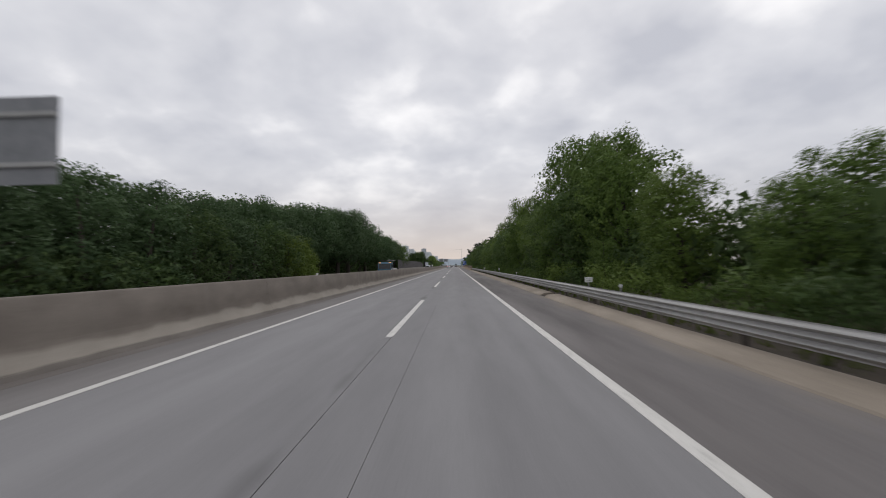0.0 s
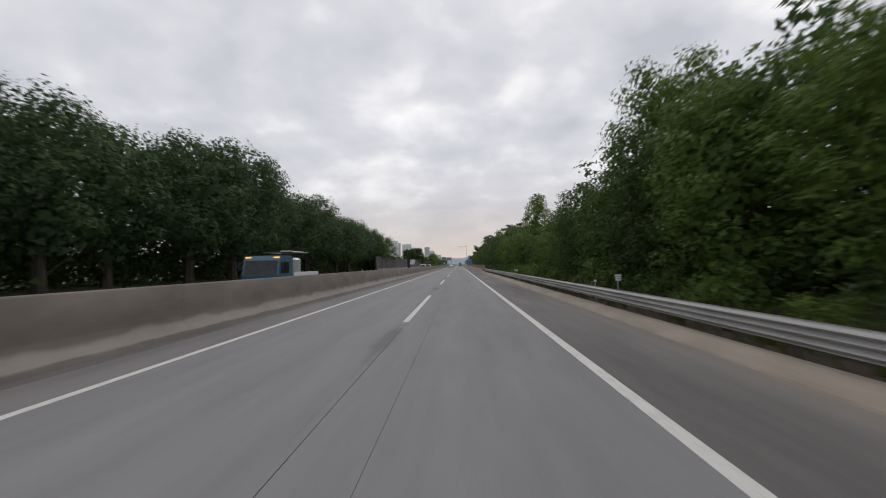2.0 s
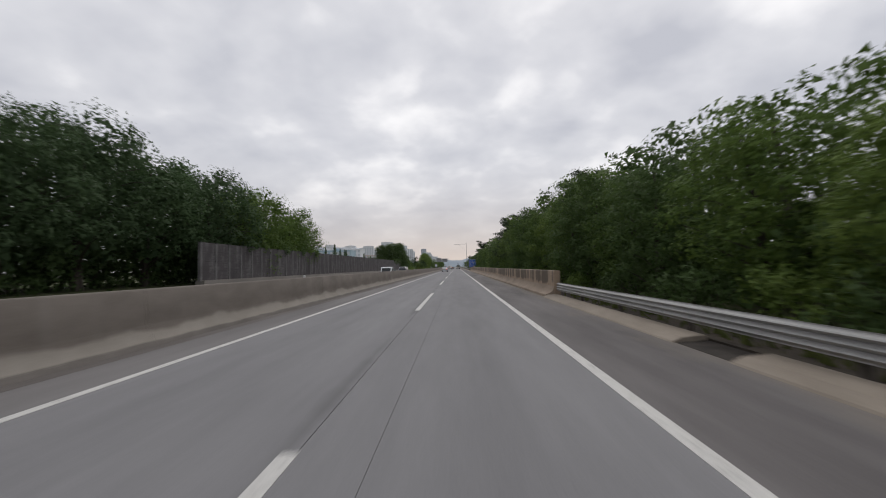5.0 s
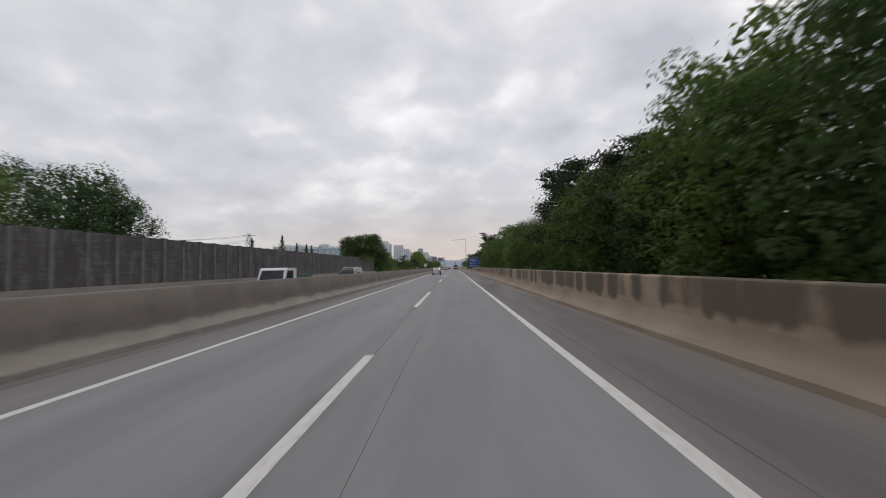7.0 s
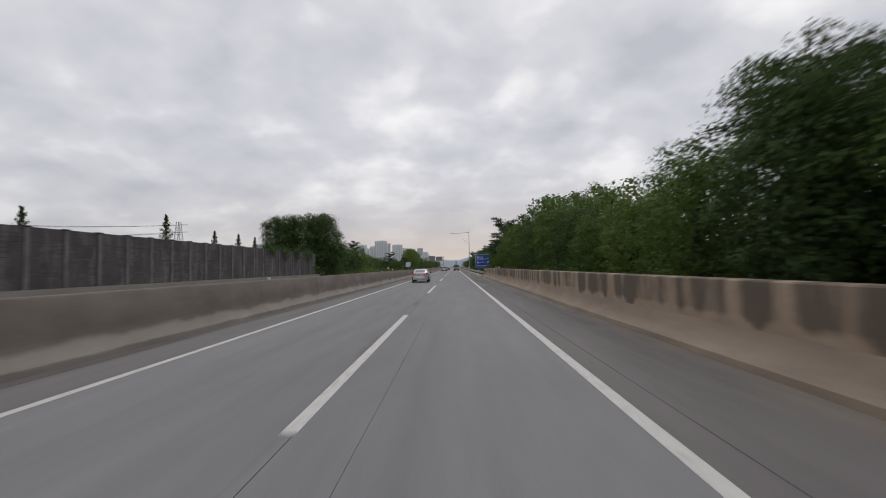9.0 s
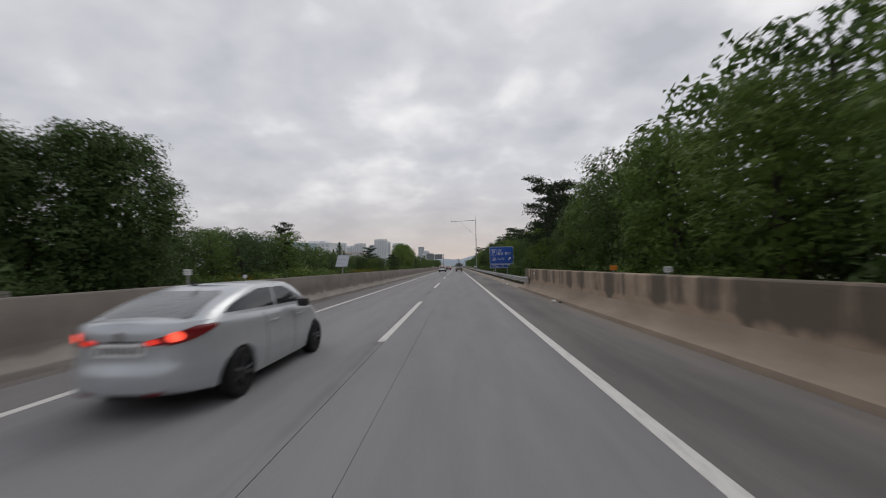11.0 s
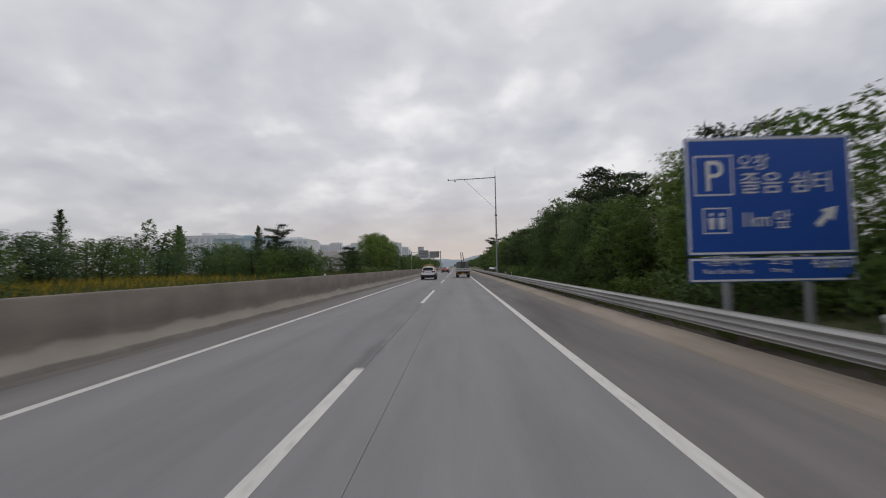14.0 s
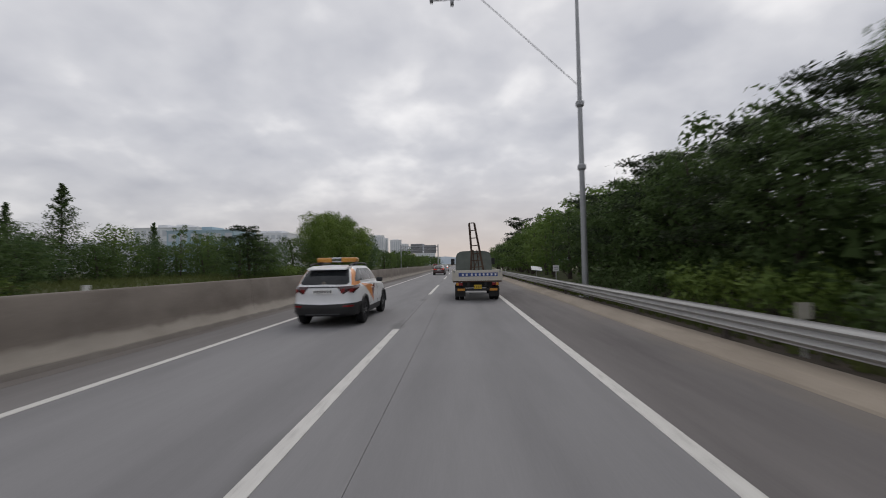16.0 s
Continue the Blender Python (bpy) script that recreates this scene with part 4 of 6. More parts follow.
for x, y, h, wd in ((-20.8, 279.8, 7.8, 0.75), (-21.3, 334, 7.2, 1.0), (-19.2, 362, 5.9, 1.2)):
    plant("pine", x, y, h, wd, int(rng.integers(2)), rng)
for x, y, h in ((-19.4, 360.5, 4.9), (-19.4, 363.5, 5.2), (-20.0, 367.5, 4.4), (-21.0, 371.5, 4.8), (-20.5, 376, 6.0)):
    plant("field", x, y, h, 1.25, 1, rng)
y, i = 380.0, 0
while y < 560:
    h = float(np.interp(y, [380, 386, 395, 405, 415, 430, 445, 560], [8.2, 11.6, 12.4, 11.4, 9.0, 7.0, 5.8, 6.5]))
    plant("light" if y < 412 else "field" if y < 440 else "back", -20.4 + rng.normal() * 0.6, y, h * (0.92 + 0.10 * rng.random()), 1.05, i, rng)
    y += 4.8 + rng.random()
    i += 1
y = 258.0
while y < 400:
    if not 298 < y < 326 and not 341 < y < 366:
        plant("shrub", -18.2 + rng.normal() * 0.5, y, 1.3 + rng.random() * 0.8, 1.5, int(rng.integers(3)), rng, 1.6)
    y += 4.0 + rng.random()
for x, y, h in ((-34.5, 222, 7.4), (-39, 245.3, 9.8), (-42, 262, 9.0), (-43, 272, 9.2), (-46, 285, 9.6)):
    plant("cone", x, y, h, 0.75, int(rng.integers(2)), rng)
# far trees that close the view along the road
for k in range(34):
    plant("back", (17 + 6 * rng.random()) if k % 2 else -(21 + 7 * rng.random()), 460 + 11 * k, 7.5 + 2.5 * rng.random(), 1.6, k // 2, rng)

# ivy hanging over the top of the sound wall
for k, (y, w, d) in enumerate(((154, 0.9, 0.5), (158.5, 0.7, 0.45), (163, 0.8, 0.5), (229.5, 1.2, 0.8), (232.5, 1.6, 1.3), (235.8, 1.5, 1.1), (239.5, 1.8, 1.5))):
    ir = np.random.default_rng(300 + k)
    iv = thing("ivy", "dark green ivy hanging over the concrete wall", "ivy", "ivy on the sound wall", at=pose(-16.72, y, 3.72))
    n = int(420 * w)
    u = ir.normal(size=(n, 3)) * np.array([0.14, 0.42 * w, 0.2]) + np.array([0.16, 0, 0.06])
    u[:, 2] -= ir.random(n) ** 1.5 * d * (1 - np.minimum(1, np.abs(u[:, 1]) / (1.2 * w)))
    part("foliage", leaf_mesh("foliage", u, 0.13 * (0.6 + 0.7 * ir.random(n)), leaf_dark, ir, soft=np.tile([0.7, 0, 0.6], (n, 1)) + ir.normal(size=(n, 3)) * 0.2), None, iv)
    part("stem", Geo().tube([(-0.05, 0, -0.2), (0.0, 0.1, 0.12), (0.16, 0.05, -d * 0.4)], [0.03, 0.025, 0.01], 5), bark_m, iv)

# a few trees set further back behind a gap in the near rows
more = np.random.default_rng(99)
for x, y, h, k in ((18.4, 29.0, 4.6, 0), (19.6, 33.0, 4.4, 1), (17.4, 36.2, 4.2, 2), (17.8, 25.5, 6.6, 1)):
    plant("mid", x, y, h, 1.15, k, more)

# grass on both verges
def tufts(name, x0, x1, y0, y1, n, label, h=0.4):
    r = np.random.default_rng(len(name) + n)
    c = np.stack([x0 + (x1 - x0) * r.random(n), y0 + (y1 - y0) * r.random(n), np.zeros(n)], 1)
    L = h * (0.5 + r.random(n))
    d = r.normal(size=(n, 3)) * np.array([0.35, 0.35, 0.1]) + np.array([0, 0, 1])
    s = r.normal(size=(n, 3)) * np.array([1, 1, 0]) * 0.05
    v = np.stack([c - s, c + s, c + d * L[:, None]], 1).reshape(-1, 3)
    me = bpy.data.meshes.new(name)
    me.from_pydata(v.tolist(), [], [(3 * k, 3 * k + 1, 3 * k + 2) for k in range(n)])
    me.materials.append(grass_m.m)
    return tagged(new(name, me), label, "grass", kind="stuff")


tufts("verge_grass", 6.9, 8.6, -5, W0, 3500, "tufts of green verge grass under the guardrail", 0.30)
tufts("verge_grass", 7.1, 8.8, W1, 400, 13000, "dry green verge grass under the guardrail", 0.26)
tufts("field_grass", -40, -16.8, 294, 386, 52000, "tall field grass beyond the opposite carriageway", 0.75)
tufts("field_flowers", -32, -18.0, 297, 327, 3600, "scattered yellow flowers in the field grass", 0.95)
tufts("field_flowers", -23, -17.2, 262, 270, 400, "scattered yellow flowers in the field grass", 1.0)
for ob in [o for o in bpy.data.objects if o.name.startswith("field_flowers")]:
    ob.data.materials[0] = flower_m.m


# ---------------------------------------------------------------- road furniture
def text_mesh(body, size, mat, name="lettering"):
    cu = bpy.data.curves.new(name, "FONT")
    cu.body, cu.size, cu.extrude = body, size, 0.002
    tmp = new("tmp_text", cu)
    me = bpy.data.meshes.new_from_object(tmp.evaluated_get(bpy.context.evaluated_depsgraph_get()))
    bpy.data.objects.remove(tmp)
    bpy.data.curves.remove(cu)
    me.name = name
    me.materials.clear()
    me.materials.append(mat.m)
    return me


def fit_text(body, x0, x1, z0, z1, mat, parent, y=-0.03):
    """Lettering on a plate that faces -y, fitted into a rectangle."""
    me = text_mesh(body, 1.0, mat)
    co = np.array([v.co[:] for v in me.vertices])
    if not len(co):
        return None
    lo, hi = co.min(0), co.max(0)
    sx, sz = (x1 - x0) / (hi[0] - lo[0]), (z1 - z0) / (hi[1] - lo[1])
    m = pose(x0 - lo[0] * sx, y, z0 - lo[1] * sz, 90, 0, 0) @ Matrix.Diagonal((sx, sz, 1, 1))
    return part("lettering", me, None, parent, at=m)


def frame_strip(g, x0, x1, z0, z1, w, y0, y1):
    """A thin rectangular border."""
    for a, b, c, d in ((x0, x1, z0, z0 + w), (x0, x1, z1 - w, z1), (x0, x0 + w, z0 + w, z1 - w), (x1 - w, x1, z0 + w, z1 - w)):
        g.slab([(a, c), (b, c), (b, d), (a, d)], "y", y0, y1)
    return g


def rest_sign():
    s = thing("road_sign", "large blue motorway rest area sign with white lettering", "road sign", at=pose(8.90, 292.55, 0))
    for x in (-0.98, 0.88):
        part("post", Geo().box(x, 0.09, 2.1, 0.14, 0.14, 4.4, 0.015), polepaint_m, s)
    main = part("panel", Geo().box(0, 0, 3.155, 3.78, 0.03, 2.77, 0.006), blue_m, s)
    strip = part("panel", Geo().box(0, 0, 1.425, 3.78, 0.03, 0.57, 0.006), blue_m, s)
    part("border", frame_strip(Geo(), -1.87, 1.87, 1.79, 4.52, 0.05, -0.024, -0.016), white_m, main, "white border")
    part("border", frame_strip(Geo(), -1.87, 1.87, 1.16, 1.69, 0.045, -0.024, -0.016), white_m, strip, "white border")

    def X(px):
        return -1.89 + (px - 160) / 500 * 3.78

    def Z(py):
        return 4.54 - (py - 138) / 430 * 3.40
    part("symbol_frame", frame_strip(Geo(), X(186), X(304), Z(312), Z(192), 0.035, -0.022, -0.016), white_m, main)
    fit_text("P", X(222), X(274), Z(298), Z(208), white_m, main)
    fit_text("오창", X(320), X(412), Z(238), Z(192), white_m, main)
    fit_text("졸음 쉼터", X(326), X(592), Z(308), Z(246), white_m, main)
    part("symbol_frame", frame_strip(Geo(), X(208), X(290), Z(425), Z(348), 0.03, -0.022, -0.016), white_m, main)
    g = Geo()
    for cx in (234, 264):
        g.slab([(X(cx - 7), Z(412)), (X(cx + 7), Z(412)), (X(cx + 10), Z(378)), (X(cx - 10), Z(378))], "y", -0.022, -0.016)
        g.tube([(X(cx), -0.022, Z(368)), (X(cx), -0.016, Z(368))], 0.045, 12)
    part("symbol", g, white_m, main)
    fit_text("1km", X(330), X(410), Z(406), Z(364), white_m, main)
    fit_text("앞", X(422), X(470), Z(412), Z(358), white_m, main)
    ax, az, u = X(576), Z(381), 0.27
    pts = [(-0.9, -0.55), (-0.55, -0.9), (0.32, -0.05), (0.62, -0.36), (0.92, 0.92), (-0.36, 0.62), (-0.05, 0.32)]
    part("arrow", Geo().slab([(ax + p[0] * u, az + p[1] * u) for p in pts], "y", -0.024, -0.016), white_m, main)
    fit_text("다음휴게소", X(200), X(345), Z(520), Z(490), white_m, strip)
    fit_text("오창", X(400), X(466), Z(520), Z(490), white_m, strip)
    fit_text("4.6km", X(526), X(636), Z(530), Z(498), white_m, strip)
    fit_text("Next Service Area", X(202), X(348), Z(543), Z(528), white_m, strip)
    fit_text("Ochang", X(404), X(462), Z(543), Z(528), white_m, strip)
    return s


rest_sign()


def camera_pole():
    p = thing("traffic_camera_pole", "tall grey steel pole with a long arm and sensors", "pole", at=pose(7.29, 340.9, 0))
    part("shaft", Geo().tube([(0, 0, -0.1), (0, 0, 5.9), (0, 0, 8.8), (0, 0, 14.5)], [0.14, 0.115, 0.10, 0.07], 14), polepaint_m, p, smooth=True)
    part("base_plate", Geo().box(0, 0, 0.06, 0.5, 0.5, 0.05, 0.01), polepaint_m, p)
    for z in (5.92, 8.84):
        part("collar", Geo().tube([(0, 0, z - 0.16), (0, 0, z - 0.08), (0, 0, z + 0.08), (0, 0, z + 0.16)], [0.12, 0.19, 0.19, 0.12], 14), polepaint_m, p, smooth=True)
    part("arm", Geo().tube([(0.0, 0, 14.25), (-3.0, 0, 14.12), (-6.7, 0, 13.98)], [0.075, 0.065, 0.05], 10), polepaint_m, p, smooth=True)
    part("strut", Geo().tube([(0, 0, 9.66), (-4.5, 0, 14.05)], 0.02, 8), polepaint_m, p)
    part("antenna", Geo().tube([(0, 0, 14.4), (0, 0, 16.0)], [0.03, 0.008], 8), polepaint_m, p)
    for x in (-6.72, -5.75):
        part("sensor", Geo().box(x, 0, 14.03 if x < -6 else 13.85, 0.16, 0.3, 0.24, 0.02), polepaint_m, p, "small grey sensor box")
    return p


camera_pole()


def solar_unit(y, x=-5.65, lift=0.66, box=True):
    s = thing("solar_unit", "small solar panel on a post with a black cabinet", "solar panel", "solar units on the median", at=pose(x, y, 1.23))
    part("post", Geo().tube([(0, 0, 0), (0, 0, lift)], 0.04, 10), steel_m, s)
    pn = part("panel", Geo().box(0, 0, 0, 0.76, 1.02, 0.035, 0.004), panel_m, s, "pale glossy solar panel", at=Matrix.Translation((0, 0.02, lift)) @ pose(0, 0, 0, 48, 0, 0))
    g = Geo()
    for i in range(1, 9):
        g.box(0, -0.51 + i * 0.1133, 0.019, 0.74, 0.011, 0.004)
    part("cell_line", g, white_m, pn)
    if box:
        part("cabinet", Geo().box(-0.62, 0.25, 0.72, 0.42, 0.35, 1.5, 0.03), black_m, s, "tall black cabinet")
    return s


panel_m = plain("solar_glass", (0.34, 0.36, 0.40), 0.18, 0, 0.6, 0.15)
solar_unit(113.1, lift=0.86)
solar_unit(253.4, lift=0.84, box=False)

# the grey back of a sign for the opposite traffic
sb = thing("sign_back", "bare grey metal back of a sign for opposite traffic", "road sign", at=pose(-7.98, 17.05, 0))
part("panel", Geo().box(0, 0, 4.38, 2.7, 0.03, 1.86, 0.006), alu_m, sb)
for z in (3.86, 4.92):
    part("rail", Geo().box(0, -0.05, z, 2.66, 0.07, 0.10, 0.01), steel_m, sb)
part("post", Geo().tube([(-0.4, -0.14, 0), (-0.4, -0.14, 5.0)], 0.09, 12), steel_m, sb)


def delineator(x, y, z=0.0, h=1.0):
    d = thing("delineator", "slim steel delineator post with a white reflector", "delineator", "delineators along the road", at=pose(x, y, z))
    part("post", Geo().tube([(0, 0, 0), (0, 0, h * 0.87)], 0.024, 8), steel_m, d)
    part("reflector", Geo().tube([(0, -0.02, h * 0.92), (0, 0.02, h * 0.92)], 0.06, 14), white_m, d)
    return d


first = delineator(7.1, 22.8, 0.0, 0.9)
for y in (47, 67.2, 115, 288.4, 325.5, 372, 410):
    copy_thing(first, pose(7.25, y, 0))
top_ref = thing("barrier_reflector", "small white reflector on top of the barrier", "reflector", "reflectors on the barrier", at=pose(-5.65, 30, 1.24))
part("body", Geo().box(0, 0, 0.05, 0.09, 0.05, 0.11, 0.012), white_m, top_ref)
for y in (55, 80, 105, 130, 155, 180, 205, 230, 280, 305, 330, 355, 380):
    copy_thing(top_ref, pose(-5.65, y, 1.24))


pale_m = plain("weathered_plate", (0.42, 0.40, 0.34), 0.6)
greyprint_m = plain("faded_print", (0.22, 0.22, 0.23), 0.6)


def small_plate(x, y, z, w, h, label, round_=False, print_=True):
    s = thing("small_sign", label, "road sign", "small plates beside the road", at=pose(x, y, 0))
    part("post", Geo().tube([(0, 0.03, 0), (0, 0.03, z)], 0.025, 8), steel_m, s)
    if round_:
        part("plate", Geo().tube([(0, -0.01, z), (0, 0.01, z)], w / 2, 20), white_m, s)
    else:
        pl = part("plate", Geo().box(0, 0, z, w, 0.02, h, 0.004), white_m if print_ else pale_m, s)
        for dz, k in ((0.16, 0.7), (-0.16, 0.6)) if print_ else ():
            part("print", Geo().box(0, -0.013, z + h * dz, w * k, 0.004, h * 0.07), greyprint_m, pl, "grey line of print")
    return s


small_plate(7.05, 25.9, 0.93, 0.32, 0.21, "small white plate on a post behind the guardrail")
small_plate(7.7, 65.9, 1.0, 0.22, 0.24, "small white plate on a post behind the guardrail")
small_plate(7.7, 93.9, 0.87, 0.34, 0.22, "small white plate on a post behind the guardrail")
small_plate(-6.6, 239.7, 1.58, 0.24, 0.18, "small white plate standing behind the median barrier")
small_plate(-6.6, 243.1, 1.36, 0.15, 0.15, "round white plate standing behind the median barrier", True)
small_plate(7.05, 329.0, 0.79, 0.24, 0.26, "small blank pale plate on a post behind the guardrail", print_=False)
small_plate(7.7, 348.1, 1.24, 0.38, 0.38, "small pale plate on a post behind the guardrail")
su = thing("solar_unit", "small solar panel on a post behind the guardrail", "solar panel", "solar units beside the road", at=pose(7.7, 354.6, 0))
part("post", Geo().tube([(0, 0, 0), (0, 0, 1.15)], 0.035, 10), steel_m, su)
part("panel", Geo().box(0, 0, 0, 0.85, 0.55, 0.035, 0.004), panel_m, su, "pale glossy solar panel", at=Matrix.Translation((0, 0, 1.15)) @ pose(0, 0, 0, 32, 8, 0))
km = thing("wall_plate", "small blue plate with pale print on the wall", "plate", at=pose(6.445, 231.05, 1.16, 0, 0, -90))
part("plate", Geo().box(0, 0.0, 0, 0.42, 0.02, 0.17, 0.004), blue_m, km)
part("print", Geo().box(0, -0.013, 0.03, 0.30, 0.004, 0.03), white_m, km)
part("print", Geo().box(0, -0.013, -0.03, 0.24, 0.004, 0.025), white_m, km)
small_plate(7.0, 237.86, 1.44, 0.19, 0.15, "small white plate on a post behind the concrete wall")
op = thing("marker_plate", "small orange reflective plate on a post behind the concrete wall", "road sign", at=pose(7.0, 241.42, 0))
part("post", Geo().tube([(0, 0.03, 0), (0, 0.03, 1.45)], 0.025, 8), steel_m, op)
part("plate", Geo().box(0, 0, 1.46, 0.24, 0.02, 0.17, 0.004), plain("orange_plate", (0.62, 0.20, 0.02), 0.45), op)
wr = thing("wall_reflector", "round pale reflector on the wall face", "reflector", at=pose(6.37, 252.3, 1.08))
part("bracket", Geo().box(0.05, 0.03, 0, 0.10, 0.03, 0.04, 0.004), steel_m, wr)
part("disc", Geo().tube([(0, -0.01, 0), (0, 0.015, 0)], 0.058, 18), white_m, wr)

# two short dark tyre marks in the near lane
tm = thing("tyre_mark", "short pair of black skid marks on the road", "tyre mark", kind="structure")
for x in (2.40, 2.49):
    g = Geo()
    for i in range(9):
        f = i / 8
        w = 0.022 * math.sin(math.pi * min(1, 0.15 + f * 0.8))
        xx = x + 0.09 * f * f
        g.v += [(xx - w, 90.5 - 3.4 * f, 0.003), (xx + w, 90.5 - 3.4 * f, 0.003)]
    g.f = [(2 * i, 2 * i + 1, 2 * i + 3, 2 * i + 2) for i in range(8)]
    part("streak", g, joint_m, tm)

# litter by the wall
for x, y, w, dark in ((5.80, 244.95, 0.16, 0), (5.92, 244.4, 0.09, 1), (5.85, 261.4, 0.10, 0), (5.75, 263.2, 0.08, 0), (6.25, 268.0, 0.14, 0)):
    r = np.random.default_rng(int(y * 10))
    g = Geo().tube([(-w * 0.8, 0.02, 0.02), (-w * 0.2, -0.02, 0.05), (w * 0.3, 0.03, 0.03), (w * 0.8, 0.0, 0.015)], [0.015, w * 0.30, w * 0.36, 0.02], 7)
    solid("litter", g, black_m if dark else white_m, "dark scrap lying in the gutter" if dark else "crumpled white scrap lying in the gutter", "litter", at=pose(x, y, 0.012 if x < 6 else 0.14, 0, 0, float(r.random() * 180)))


# ---------------------------------------------------------------- vehicles
def gloss(name, col, metal=0.0, rough=0.28):
    m = Mat(name, rough, metal, 0.5)
    dirt = m.noise(3.0, 5, 0.6)
    m.color(m.ramp(dirt, (0.3, tuple(c * 0.9 for c in col)), (0.7, col)))
    m.b.inputs["Coat Weight"].default_value = 0.6
    m.b.inputs["Coat Roughness"].default_value = 0.08
    m.rough(m.ramp(dirt, (0.3, rough + 0.12), (0.7, rough)))
    return m


def lit(name, col, power):
    m = Mat(name, 0.3)
    m.color(col)
    m.b.inputs["Emission Color"].default_value = (*col, 1)
    m.b.inputs["Emission Strength"].default_value = power
    return m


silver_p = gloss("silver_paint", (0.53, 0.555, 0.575), 0.35, 0.28)
white_p = gloss("white_paint", (0.82, 0.83, 0.84), 0.0, 0.3)
dkred_p = gloss("dark_red_paint", (0.045, 0.02, 0.022), 0.2, 0.3)
black_p = gloss("black_paint", (0.014, 0.015, 0.018), 0.0, 0.4)
grey_p = gloss("pale_silver_paint", (0.55, 0.56, 0.57), 0.4, 0.35)
blue_p = gloss("lorry_blue_paint", (0.016, 0.105, 0.18), 0.0, 0.4)
orange_p = gloss("orange_film", (0.75, 0.26, 0.04), 0.0, 0.4)
glass_m = Mat("tinted_glass", 0.06, 0, 0.4)
glass_m.color(glass_m.ramp(glass_m.noise(2.0, 3), (0.3, (0.012, 0.014, 0.016)), (0.7, (0.03, 0.034, 0.038))))
dustglass_m = Mat("wet_rear_glass", 0.22, 0, 0.6)
dn = dustglass_m.noise(26, 5, 0.7)
dustglass_m.color(dustglass_m.ramp(dn, (0.35, (0.10, 0.105, 0.11)), (0.7, (0.24, 0.25, 0.26))))
lamp_red = gloss("red_lamp_lens", (0.22, 0.012, 0.015), 0, 0.15)
lamp_dark = gloss("dark_red_lens", (0.05, 0.006, 0.008), 0, 0.15)
lamp_clear = gloss("clear_lamp_lens", (0.55, 0.55, 0.55), 0.2, 0.15)
brake_on = lit("brake_light_on", (0.9, 0.05, 0.03), 0.7)
brake_glow = lit("brake_light_centre", (1.0, 0.09, 0.05), 1.5)
amber_m = gloss("amber_lens", (0.62, 0.27, 0.03), 0, 0.3)
plate_m = plain("number_plate_white", (0.78, 0.78, 0.76), 0.5)
yplate_m = plain("number_plate_yellow", (0.60, 0.40, 0.03), 0.5)
rim_dark = gloss("dark_alloy", (0.035, 0.036, 0.04), 0.6, 0.35)
rim_grey = gloss("grey_alloy", (0.16, 0.165, 0.17), 0.7, 0.35)
chrome_m = Mat("chrome_trim", 0.15, 1.0, 0.5)
chrome_m.color((0.6, 0.6, 0.62))


def half_outline(n, ends=(0.0, 0.2, 0.4, 0.58, 0.72, 0.82), steps=56):
    """Right half of a rounded plan outline from rear centre to front centre, in -1..1."""
    rear = [(u, -(1 - u ** n) ** (1 / n)) for u in ends]
    y0 = -(1 - 0.88 ** n) ** (1 / n)
    side = []
    for i in range(steps + 1):
        y = y0 - 2 * y0 * i / steps
        side.append(((1 - abs(y) ** n) ** (1 / n), y))
    return rear + side + [(u, -y) for u, y in reversed(rear)]


